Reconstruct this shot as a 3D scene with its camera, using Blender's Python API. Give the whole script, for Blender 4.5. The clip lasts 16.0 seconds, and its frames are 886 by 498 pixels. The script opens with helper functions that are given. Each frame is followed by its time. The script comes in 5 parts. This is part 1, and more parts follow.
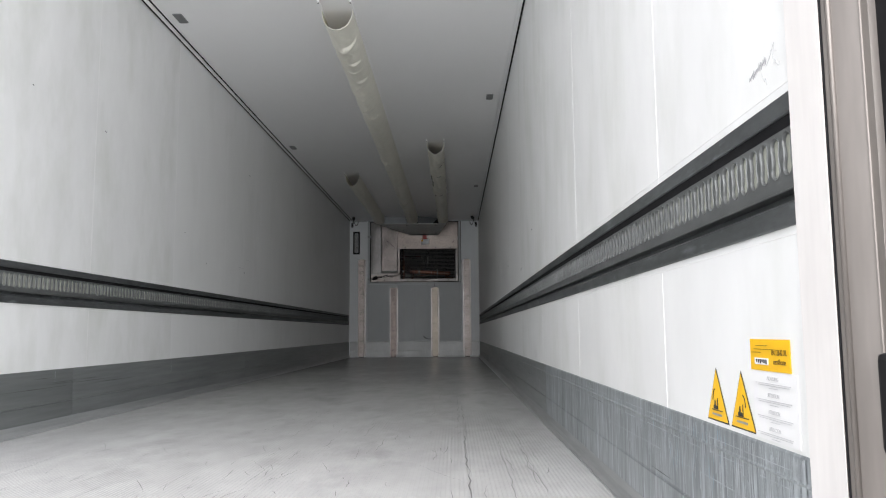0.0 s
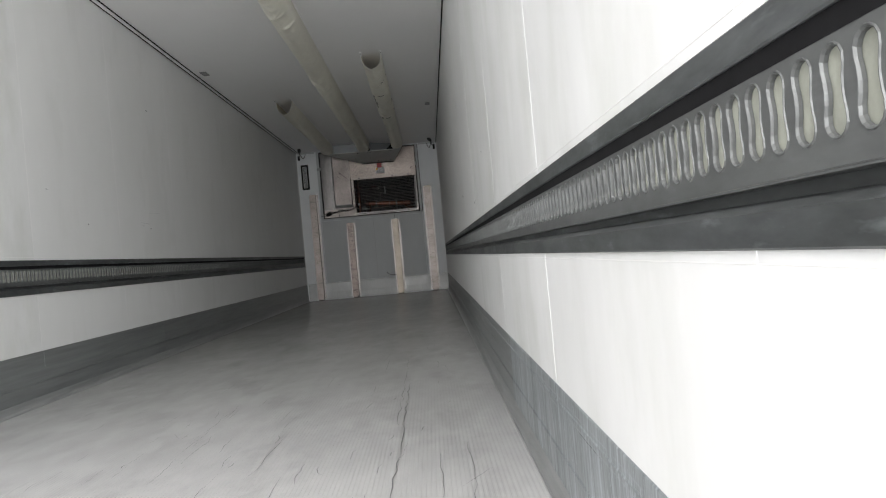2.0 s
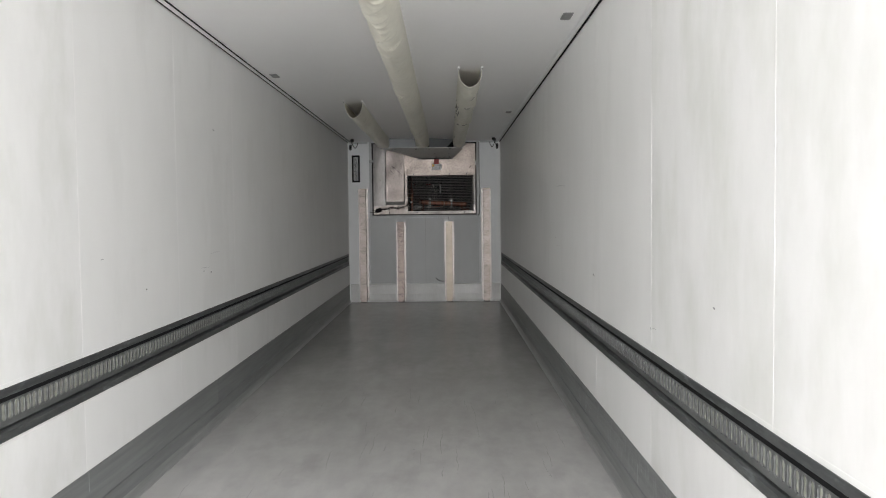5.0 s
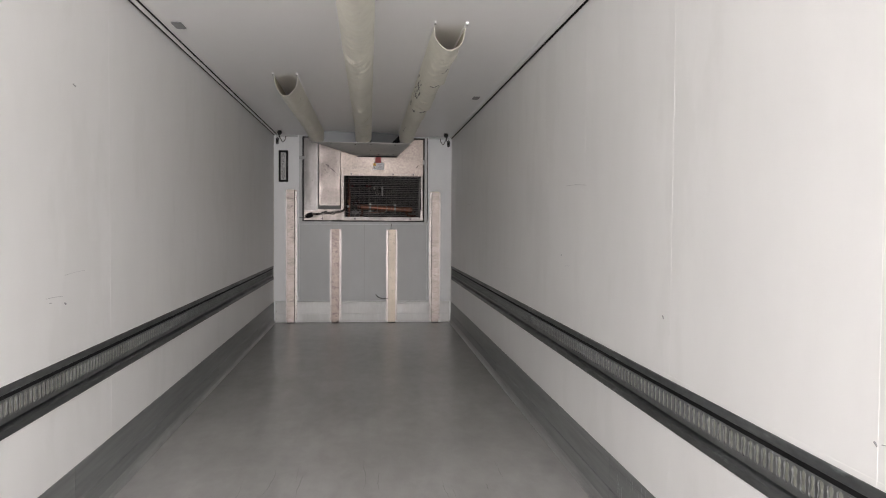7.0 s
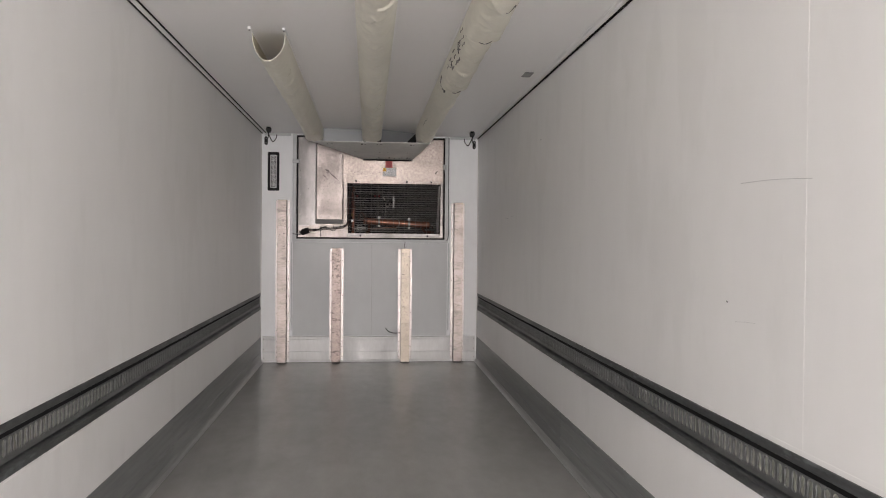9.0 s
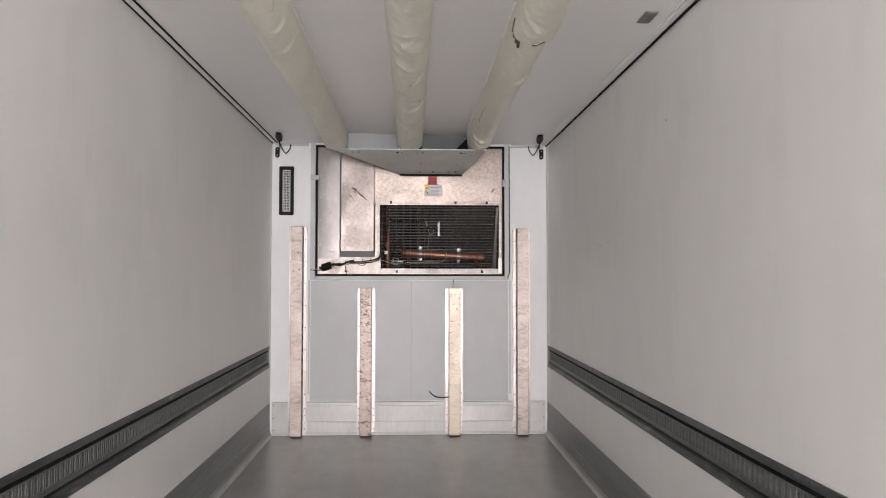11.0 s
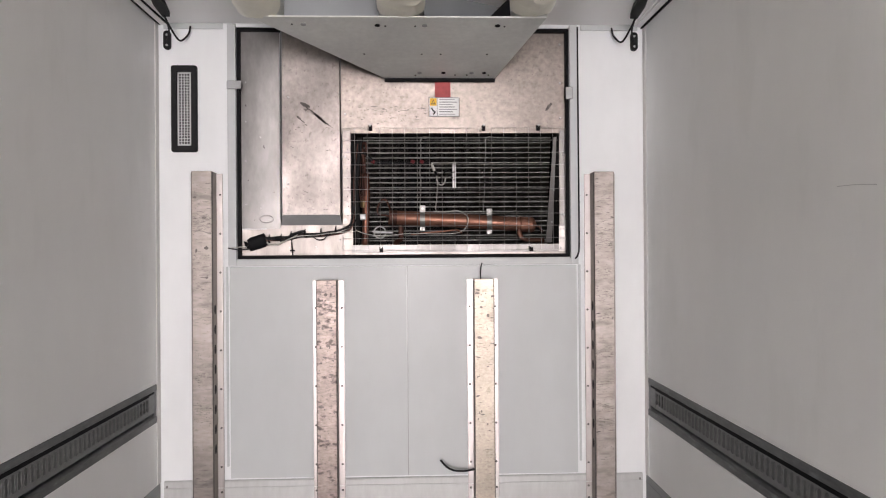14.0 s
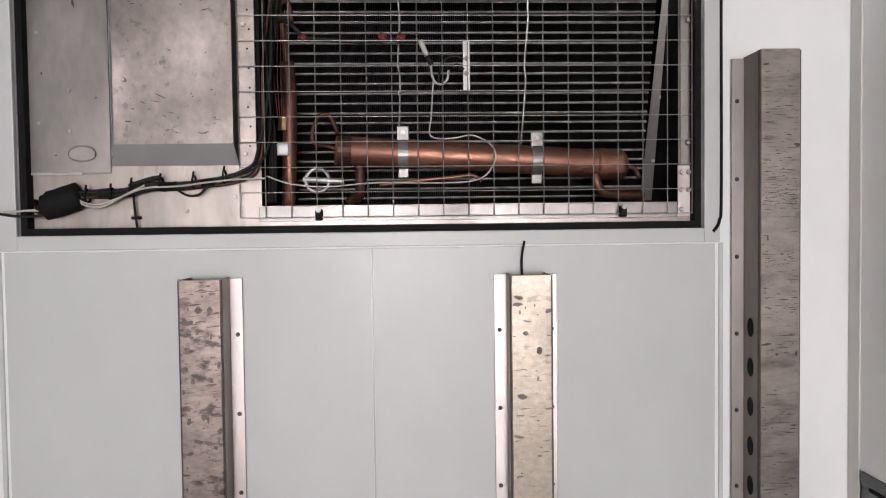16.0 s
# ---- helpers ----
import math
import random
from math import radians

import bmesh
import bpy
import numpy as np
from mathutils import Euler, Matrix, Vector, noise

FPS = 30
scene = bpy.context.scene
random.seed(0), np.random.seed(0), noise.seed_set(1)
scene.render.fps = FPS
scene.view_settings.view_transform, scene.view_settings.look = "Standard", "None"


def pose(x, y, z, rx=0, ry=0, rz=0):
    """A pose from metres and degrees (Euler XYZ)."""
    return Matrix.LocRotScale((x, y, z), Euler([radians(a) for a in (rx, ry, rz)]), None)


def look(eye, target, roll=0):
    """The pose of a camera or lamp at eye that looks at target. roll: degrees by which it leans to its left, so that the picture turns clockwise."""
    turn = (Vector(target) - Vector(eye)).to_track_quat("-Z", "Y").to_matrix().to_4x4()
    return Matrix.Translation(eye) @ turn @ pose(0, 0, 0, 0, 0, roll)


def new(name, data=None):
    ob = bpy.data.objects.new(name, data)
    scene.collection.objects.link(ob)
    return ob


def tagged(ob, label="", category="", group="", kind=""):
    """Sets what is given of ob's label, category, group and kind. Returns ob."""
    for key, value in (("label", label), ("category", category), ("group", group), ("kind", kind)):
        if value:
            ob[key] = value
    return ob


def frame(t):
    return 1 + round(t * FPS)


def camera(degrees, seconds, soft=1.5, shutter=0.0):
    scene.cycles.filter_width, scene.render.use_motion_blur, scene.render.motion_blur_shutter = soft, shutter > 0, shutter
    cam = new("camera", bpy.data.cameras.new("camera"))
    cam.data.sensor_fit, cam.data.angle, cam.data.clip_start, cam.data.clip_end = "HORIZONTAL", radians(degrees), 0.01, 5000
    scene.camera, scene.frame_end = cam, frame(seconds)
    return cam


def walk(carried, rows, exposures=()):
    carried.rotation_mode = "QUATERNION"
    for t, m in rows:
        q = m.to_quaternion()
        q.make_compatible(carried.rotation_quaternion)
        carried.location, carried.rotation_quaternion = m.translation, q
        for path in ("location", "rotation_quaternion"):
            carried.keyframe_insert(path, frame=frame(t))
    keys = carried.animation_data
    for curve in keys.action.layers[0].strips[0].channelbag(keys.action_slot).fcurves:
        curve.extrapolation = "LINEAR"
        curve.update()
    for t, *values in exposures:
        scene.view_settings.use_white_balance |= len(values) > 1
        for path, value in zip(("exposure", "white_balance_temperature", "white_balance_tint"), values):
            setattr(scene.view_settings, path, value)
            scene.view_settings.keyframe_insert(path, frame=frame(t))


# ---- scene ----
cam = camera(61.0, 16.0, soft=1.1)
PATH = [
    (0, (0.758, -0.879, 0.457), (0.729, 1.109, 0.677), -0.4),
    (0.5, (0.834, -0.624, 0.428), (0.81, 1.367, 0.619), -0.8),
    (1, (0.856, -0.344, 0.407), (0.817, 1.647, 0.598), -1.8),
    (1.5, (0.905, -0.050, 0.545), (1.005, 1.924, 0.851), -0.6),
    (2, (0.957, 0.201, 0.622), (0.991, 2.200, 0.634), -5.2),
    (2.5, (0.808, 0.261, 0.854), (0.626, 2.250, 0.738), -5.2),
    (3, (0.826, 0.292, 1.116), (0.650, 2.276, 0.942), -2.1),
    (3.2, (0.816, 0.334, 1.188), (0.621, 2.319, 1.046), -1.4),
    (5.3, (0.277, 1.388, 1.387), (0.31, 3.385, 1.299), -0.5),
    (5.5, (0.234, 1.546, 1.381), (0.295, 3.543, 1.292), -0.4),
    (6, (0.127, 1.964, 1.39), (0.269, 3.958, 1.308), -0.0),
    (6.5, (0.123, 2.384, 1.394), (0.305, 4.374, 1.315), 0.3),
    (7, (0.076, 2.809, 1.386), (0.272, 4.799, 1.318), 0.4),
    (7.5, (0.033, 3.246, 1.401), (0.23, 5.235, 1.344), 0.5),
    (8, (0.039, 3.741, 1.425), (0.228, 5.731, 1.381), 0.2),
    (8.5, (-0.030, 4.246, 1.429), (0.181, 6.234, 1.390), 0.5),
    (9, (-0.030, 4.707, 1.414), (0.168, 6.697, 1.387), 0.5),
    (11.3, (0.038, 6.905, 1.404), (0.108, 8.903, 1.480), -0.2),
    (11.5, (0.050, 7.086, 1.411), (0.117, 9.083, 1.488), -0.4),
    (12, (0.043, 7.586, 1.411), (0.123, 9.583, 1.505), -0.6),
    (12.5, (0.062, 8.040, 1.453), (0.137, 10.037, 1.526), -0.8),
    (13, (0.024, 8.569, 1.394), (0.116, 10.565, 1.467), -0.8),
    (13.5, (0.023, 9.053, 1.375), (0.117, 11.050, 1.437), -0.7),
    (14, (0.053, 9.527, 1.439), (0.127, 11.525, 1.443), -0.4),
    (14.5, (0.144, 10.033, 1.392), (0.207, 12.032, 1.386), -0.2),
    (15, (0.127, 10.496, 1.413), (0.197, 12.495, 1.376), -0.3),
    (15.5, (0.099, 11.011, 1.400), (0.172, 13.009, 1.344), -0.3),
    (16, (0.108, 11.475, 1.423), (0.194, 13.471, 1.353), -0.7),
]
EXPOSURES = [(0, -0.92, 6300, 11), (1.2, -0.97, 6400, 10.5), (2.0, -0.62, 6450, 10), (2.5, -0.72, 6500, 10), (3.2, -0.52, 6600, 10), (5.5, 0.17, 6550, 12), (7, 0.51, 6750, 16), (9, 0.98, 6880, 18), (12.5, 1.84, 6720, 19), (14, 1.91, 6750, 19), (15, 1.95, 6720, 18.5), (16, 1.97, 6700, 18)]
walk(cam, [(t, look(eye, target, roll)) for t, eye, target, roll in PATH], EXPOSURES)

# ---- world and light ----
world = bpy.data.worlds.new("overcast_sky")
scene.world = world
world.use_nodes = True
wn = world.node_tree.nodes
sky = wn.new("ShaderNodeTexSky")
sky.sky_type, sky.sun_disc = "NISHITA", False
sky.sun_elevation, sky.sun_rotation = radians(48), radians(200)
sky.air_density, sky.dust_density = 1.0, 4.0
world.node_tree.links.new(sky.outputs[0], wn["Background"].inputs[0])
wn["Background"].inputs[1].default_value = 0.12

sun = new("sun", bpy.data.lights.new("sun", "SUN"))
sun.data.energy, sun.data.angle, sun.data.color = 1.5, radians(14), (1.0, 0.97, 0.93)
sun.matrix_world = look((2.0, -5.5, 6.5), (0, 0, 0))

# daylight that falls in through the open rear doorway
door_sky = new("doorway_daylight", bpy.data.lights.new("doorway_daylight", "AREA"))
door_sky.data.shape, door_sky.data.size, door_sky.data.size_y = "RECTANGLE", 3.4, 4.4
door_sky.data.energy, door_sky.data.color = 590.0, (1.0, 0.99, 0.985)
door_sky.matrix_world = look((0.60, -1.75, 2.35), (0, 10, 1.9))

scene.cycles.max_bounces, scene.cycles.diffuse_bounces, scene.cycles.glossy_bounces = 16, 14, 6

# ---- materials ----
def material(name, colour, rough=0.5, metal=0.0, vary=0.06, scale=3.0, grain=0.0, grain_scale=60.0, stretch=(1, 1, 1), bump=0.0, bump_scale=80.0, rough_vary=0.0, spots=0.0, spot_scale=14.0, spot_colour=(0.05, 0.05, 0.05), spot_edge=0.62, spec=0.5, piece=0.0, spot_soft=0.07):
    """A surface with large and fine variation of its colour, gloss and relief; spots: stains with edges of their own."""
    m = bpy.data.materials.new(name)
    m.use_nodes = True
    nt, links = m.node_tree, m.node_tree.links
    p = nt.nodes["Principled BSDF"]
    p.inputs["Roughness"].default_value, p.inputs["Metallic"].default_value = rough, metal
    p.inputs["Specular IOR Level"].default_value = spec
    tc = nt.nodes.new("ShaderNodeTexCoord")
    mp = nt.nodes.new("ShaderNodeMapping")
    mp.inputs["Scale"].default_value = stretch
    links.new(tc.outputs["Object"], mp.inputs["Vector"])
    if piece:
        oi = nt.nodes.new("ShaderNodeObjectInfo")
        far = nt.nodes.new("ShaderNodeMath")
        far.operation = "MULTIPLY"
        far.inputs[1].default_value = 37.0
        links.new(oi.outputs["Random"], far.inputs[0])
        links.new(far.outputs[0], mp.inputs["Location"])

    def noise_node(s, detail=4.0, r=0.55):
        n = nt.nodes.new("ShaderNodeTexNoise")
        n.inputs["Scale"].default_value, n.inputs["Detail"].default_value, n.inputs["Roughness"].default_value = s, detail, r
        links.new(mp.outputs[0], n.inputs["Vector"])
        return n.outputs["Fac"]

    def ramp(fac, lo, hi, a, b):
        r = nt.nodes.new("ShaderNodeMapRange")
        for i, v in enumerate((lo, hi, a, b)):
            r.inputs[i + 1].default_value = v
        links.new(fac, r.inputs[0])
        return r.outputs[0]

    def times(a, b):
        n = nt.nodes.new("ShaderNodeMath")
        n.operation = "MULTIPLY"
        links.new(a, n.inputs[0])
        links.new(b, n.inputs[1])
        return n.outputs[0]

    value = ramp(noise_node(scale), 0.3, 0.7, 1 - vary, 1 + vary)
    if grain:
        value = times(value, ramp(noise_node(grain_scale, 3.0, 0.6), 0.3, 0.7, 1 - grain, 1 + grain))
    if piece:
        value = times(value, ramp(oi.outputs["Random"], 0.0, 1.0, 1 - piece, 1 + piece))
    mix = nt.nodes.new("ShaderNodeMix")
    mix.data_type, mix.blend_type = "RGBA", "MULTIPLY"
    mix.inputs[0].default_value = 1.0
    mix.inputs[6].default_value = (*colour, 1)
    links.new(value, mix.inputs[7])
    out = mix.outputs[2]
    if spots:
        sp = nt.nodes.new("ShaderNodeMix")
        sp.data_type = "RGBA"
        sp.inputs[7].default_value = (*spot_colour, 1)
        links.new(out, sp.inputs[6])
        links.new(ramp(noise_node(spot_scale, 5.0, 0.6), spot_edge, spot_edge + spot_soft, 0.0, spots), sp.inputs[0])
        out = sp.outputs[2]
    links.new(out, p.inputs["Base Color"])
    if rough_vary:
        links.new(ramp(noise_node(scale * 2.3, 5.0), 0.3, 0.7, rough - rough_vary, rough + rough_vary), p.inputs["Roughness"])
    if bump:
        b = nt.nodes.new("ShaderNodeBump")
        b.inputs["Strength"].default_value, b.inputs["Distance"].default_value = bump, 0.002
        links.new(noise_node(bump_scale, 4.0), b.inputs["Height"])
        links.new(b.outputs[0], p.inputs["Normal"])
    return m


M_WALL = material("white_laminate", (0.865, 0.87, 0.865), 0.38, 0, 0.02, 0.8, 0.012, 5, (1, 1.2, 0.5), 0.04, 30, 0.05, 0.22, 1.9, (0.74, 0.745, 0.73), 0.55)
M_WALLDIRTY = material("smeared_white_laminate", (0.85, 0.855, 0.85), 0.38, 0, 0.03, 0.9, 0.025, 7, (1, 1.2, 0.55), 0.05, 30, 0.06, 0.42, 2.4, (0.62, 0.64, 0.585), 0.47, spot_soft=0.22)
M_CEIL = material("ceiling_laminate", (0.94, 0.94, 0.94), 0.36, 0, 0.015, 0.7, 0.01, 6, (1, 0.4, 1))
M_TRIM = material("beige_corner_trim", (0.66, 0.65, 0.63), 0.45, 0, 0.04, 3)
M_SEAL = material("white_sealant", (0.885, 0.885, 0.875), 0.5, 0, 0.03, 12)
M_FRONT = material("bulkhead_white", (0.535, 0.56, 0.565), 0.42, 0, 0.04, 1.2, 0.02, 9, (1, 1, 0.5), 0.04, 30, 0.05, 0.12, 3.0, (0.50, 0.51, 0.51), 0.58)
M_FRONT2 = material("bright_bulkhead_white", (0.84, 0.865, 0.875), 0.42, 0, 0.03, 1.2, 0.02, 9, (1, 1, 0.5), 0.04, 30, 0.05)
M_FLOOR = material("grey_grip_floor", (0.320, 0.317, 0.311), 0.25, 0, 0.10, 1.1, 0.06, 9, (1, 0.45, 1), 0, 80, 0, 0.55, 3.4, (0.315, 0.315, 0.31), 0.53, spot_soft=0.2)
M_SCUFF = material("dark_scuff", (0.09, 0.09, 0.09), 0.6, 0, 0.3, 30)
M_SKIRT = material("galvanised_skirting", (0.258, 0.272, 0.272), 0.40, 0.45, 0.18, 2.0, 0.12, 40, (1, 0.05, 1), 0.06, 60, 0.06, 0.4, 14, (0.17, 0.182, 0.185), 0.57, piece=0.05, spot_soft=0.15)
M_COVE = material("pale_cove_metal", (0.36, 0.37, 0.37), 0.40, 0.40, 0.14, 2.0, 0.14, 40, (1, 0.06, 1), 0.05, 60)
M_SKIRTWORN = material("scraped_galvanised_skirting", (0.305, 0.330, 0.342), 0.42, 0.38, 0.22, 5, 0.26, 75, (0.1, 1, 0.10), 0.10, 60, 0.08, 0.6, 40, (0.56, 0.60, 0.63), 0.555)
M_RAIL = material("grey_rail_aluminium", (0.078, 0.084, 0.085), 0.42, 0.3, 0.22, 4, 0.24, 70, (1, 0.25, 1), 0.12, 90, 0.08, 0.75, 22, (0.20, 0.22, 0.225), 0.585, spot_soft=0.10)
M_STRIP = material("slotted_strip_aluminium", (0.125, 0.131, 0.130), 0.43, 0.35, 0.16, 8, 0.12, 60, (1, 0.3, 1), 0.08, 90, 0.06, 0.35, 30, (0.18, 0.19, 0.19), 0.6)
M_GROOVE = material("groove_shade_black", (0.012, 0.012, 0.013), 0.8, 0, 0.2, 20, spec=0.1)
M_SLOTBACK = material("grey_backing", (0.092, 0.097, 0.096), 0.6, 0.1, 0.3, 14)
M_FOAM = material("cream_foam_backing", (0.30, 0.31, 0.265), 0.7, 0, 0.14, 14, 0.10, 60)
M_ALU = material("bare_aluminium_sheet", (0.27, 0.246, 0.230), 0.41, 0.80, 0.18, 3, 0.12, 30, (1, 1, 0.3), 0.06, 40, 0.10, 0.5, 30, (0.17, 0.152, 0.142), 0.60)
M_PANEL = material("bright_aluminium_panel", (0.222, 0.199, 0.186), 0.40, 0.86, 0.20, 3.2, 0.18, 36, (1, 1, 0.8), 0.18, 26, 0.08, 0.6, 40, (0.115, 0.102, 0.095), 0.595)
M_UPPER = material("brushed_aluminium_sheet", (0.228, 0.199, 0.179), 0.36, 0.88, 0.16, 2.6, 0.20, 42, (0.9, 1, 1), 0.18, 30, 0.08, 0.5, 44, (0.12, 0.105, 0.095), 0.59)
M_ALU2 = material("dull_aluminium_sheet", (0.215, 0.207, 0.202), 0.43, 0.78, 0.16, 3, 0.12, 30, (1, 1, 0.4), 0.08, 50, 0.08)
M_GREYSHEET = material("grey_folded_sheet", (0.36, 0.37, 0.37), 0.5, 0.6, 0.06, 5)
M_POST = material("worn_aluminium_post", (0.282, 0.250, 0.231), 0.40, 0.82, 0.14, 7, 0.18, 45, (0.45, 1, 1.2), 0.22, 60, 0.08, 0.7, 15, (0.115, 0.102, 0.094), 0.575, piece=0.05, spot_soft=0.12)
M_STAINED = material("stained_aluminium_post", (0.205, 0.170, 0.155), 0.41, 0.82, 0.20, 9, 0.24, 70, (0.6, 1, 1.2), 0.18, 60, 0.08, 0.85, 26, (0.042, 0.036, 0.033), 0.545, spot_soft=0.10)
# second short post: cleaner metal, made paler for the light its angle catches
M_STAINED2 = material("lit_pale_stained_post", (0.245, 0.216, 0.180), 0.40, 0.82, 0.14, 8, 0.16, 70, (0.8, 1, 1.2), 0.18, 60, 0.08, 0.5, 32, (0.095, 0.080, 0.066), 0.58, spot_soft=0.10)
# darker copy of the post metal: the webs' shade put into the colour
M_WEB = material("shaded_post_web", (0.165, 0.141, 0.122), 0.46, 0.6, 0.10, 8, 0.08, 40, (1, 1, 0.3))
# dark brown for rivets and for the shade painted at the post edges
M_MARK = material("dark_brown_rivet_shade", (0.045, 0.039, 0.035), 0.6, 0.1, 0.3, 40)
M_BLOT = material("brown_blot", (0.078, 0.067, 0.061), 0.55, 0.3, 0.4, 60)
M_NICK = material("fine_brown_nick", (0.060, 0.052, 0.047), 0.6, 0.2, 0.4, 50)
M_FLANGE = material("aluminium_flange", (0.40, 0.374, 0.360), 0.40, 0.80, 0.12, 8, 0.08, 30, (1, 1, 0.2))
M_KICK = material("ribbed_kick_plate", (0.52, 0.53, 0.525), 0.46, 0.30, 0.05, 4, 0.05, 40, (1, 1, 0.3), 0.06, 50, 0.08, 0.25, 18, (0.66, 0.66, 0.66), 0.68)
M_BLACK = material("black_rubber", (0.010, 0.010, 0.011), 0.75, 0, 0.2, 15, spec=0.15)
# near-black for dark rivets and for the shade of recesses, holes and gaps
M_DARK = material("shade_and_rivet_black", (0.014, 0.014, 0.015), 0.8, 0, 0.2, 10, spec=0.1)
M_PLASTIC = material("black_plastic", (0.013, 0.013, 0.014), 0.6, 0, 0.1, 15, spec=0.2)
M_GRILLE = material("grey_grille", (0.55, 0.56, 0.56), 0.4, 0.2, 0.06, 20)
M_DUCT = material("cream_canvas", (0.80, 0.782, 0.685), 0.37, 0, 0.06, 3, 0.03, 30, (1, 0.6, 1))
M_DUCTIN = material("canvas_lining", (0.60, 0.57, 0.47), 0.7, 0, 0.08, 6)
M_MANIFOLD = material("grey_duct_metal", (0.68, 0.69, 0.67), 0.42, 0.2, 0.08, 4, 0.05, 40, (1, 1, 1), 0.05, 50, 0.06, 0.35, 13, (0.80, 0.80, 0.79), 0.60)
M_WIRE = material("zinc_wire", (0.30, 0.292, 0.285), 0.40, 0.7, 0.2, 20)
M_ZINC = material("dull_zinc", (0.22, 0.218, 0.21), 0.42, 0.6, 0.15, 30)
M_COPPER = material("copper_pipe", (0.27, 0.130, 0.090), 0.50, 0.75, 0.30, 7, 0.16, 40, (0.4, 1, 1), 0.08, 40, 0.12, 0.85, 8, (0.070, 0.032, 0.025), 0.51)
M_RISER = material("stained_copper", (0.19, 0.080, 0.055), 0.5, 0.7, 0.35, 12, 0.2, 40, (1, 1, 0.4), 0.06, 40, 0.1, 0.8, 18, (0.05, 0.024, 0.02), 0.52)
M_COPPERD = material("dull_copper", (0.095, 0.043, 0.033), 0.55, 0.6, 0.4, 14, 0.2, 40)
M_FIN = material("coil_fins", (0.095, 0.088, 0.085), 0.5, 0.3, 0.25, 12)
M_TUBE = material("coil_tubes", (0.37, 0.365, 0.36), 0.36, 0.75, 0.4, 40)
M_WHITEC = material("white_cable", (0.46, 0.45, 0.42), 0.5, 0, 0.1, 20)
M_BLACKC = material("black_cable", (0.012, 0.012, 0.013), 0.6, 0, 0.1, 20, spec=0.25)
M_RED = material("red_label", (0.40, 0.045, 0.045), 0.5, 0, 0.15, 40)
M_DARKRED = material("dark_red_plastic", (0.17, 0.014, 0.020), 0.5, 0, 0.15, 40)
M_YELLOW = material("yellow_sticker", (0.90, 0.52, 0.01), 0.4, 0, 0.04, 20)
M_PAPER = material("white_sticker", (0.84, 0.84, 0.84), 0.4, 0, 0.02, 20)
M_INK = material("black_ink", (0.02, 0.02, 0.02), 0.5, 0, 0.1, 30)
M_BROWNINK = material("brown_print", (0.12, 0.065, 0.01), 0.5, 0, 0.1, 30)
M_INKGREY = material("grey_ink", (0.30, 0.30, 0.31), 0.5, 0, 0.1, 30)
M_FAINT = material("faint_ink", (0.55, 0.55, 0.56), 0.5, 0, 0.1, 30)
M_JAMB = material("cream_jamb_paint", (0.77, 0.745, 0.725), 0.45, 0, 0.03, 4, 0.05, 30, (1, 1, 0.12), 0.05, 40)
M_STEEL = material("stainless_frame", (0.25, 0.228, 0.210), 0.38, 0.6, 0.14, 3, 0.14, 25, (1, 1, 0.12), 0.06, 40, 0.1, 0.5, 7, (0.15, 0.134, 0.122), 0.56, spot_soft=0.15)
M_PLATE = material("ceiling_light_cover", (0.20, 0.20, 0.205), 0.3, 0.3, 0.06, 20)
M_GROUND = material("concrete_yard", (0.30, 0.295, 0.28), 0.85, 0, 0.12, 0.4, 0.08, 8, (1, 1, 1), 0.3, 30)
M_SKIN = material("outer_skin", (0.75, 0.75, 0.75), 0.45, 0, 0.03, 1)

def wear_and_light_floor(m, worn, near, far):
    """Paler towards the doorway, with an uneven edge: light falloff and wear put into the colour."""
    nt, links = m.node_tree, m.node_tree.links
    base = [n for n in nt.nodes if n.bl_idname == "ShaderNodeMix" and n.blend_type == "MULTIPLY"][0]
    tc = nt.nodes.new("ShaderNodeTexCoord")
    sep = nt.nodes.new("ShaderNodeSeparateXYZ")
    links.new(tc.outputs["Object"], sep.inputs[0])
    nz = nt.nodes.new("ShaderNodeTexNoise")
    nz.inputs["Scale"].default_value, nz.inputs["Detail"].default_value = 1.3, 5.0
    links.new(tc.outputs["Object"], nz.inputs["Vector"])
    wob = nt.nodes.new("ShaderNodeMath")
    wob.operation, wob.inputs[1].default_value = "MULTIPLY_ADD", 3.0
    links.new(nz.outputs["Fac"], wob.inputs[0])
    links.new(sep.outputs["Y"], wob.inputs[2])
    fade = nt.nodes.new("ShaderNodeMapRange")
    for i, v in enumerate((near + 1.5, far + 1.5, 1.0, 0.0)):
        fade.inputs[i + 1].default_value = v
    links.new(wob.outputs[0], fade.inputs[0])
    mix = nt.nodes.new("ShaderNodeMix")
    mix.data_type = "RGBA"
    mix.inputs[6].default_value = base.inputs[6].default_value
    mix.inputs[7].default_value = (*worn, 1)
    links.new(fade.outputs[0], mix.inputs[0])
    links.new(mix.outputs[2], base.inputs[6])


wear_and_light_floor(M_FLOOR, (0.54, 0.54, 0.535), 1.5, 10.0)


# ---- mesh helpers ----
def link_mesh(name, bm, mat, parent=None, label="", smooth=False):
    me = bpy.data.meshes.new(name)
    bm.to_mesh(me)
    bm.free()
    if smooth:
        me.polygons.foreach_set("use_smooth", [True] * len(me.polygons))
    for q in (mat if isinstance(mat, (list, tuple)) else [mat]):
        me.materials.append(q)
    ob = new(name, me)
    if parent is not None:
        ob.parent = parent
    if label:
        ob["label"] = label
    return ob


def part(name, bm, mat, parent, label="", smooth=False):
    return link_mesh(name, bm, mat, parent, label, smooth)


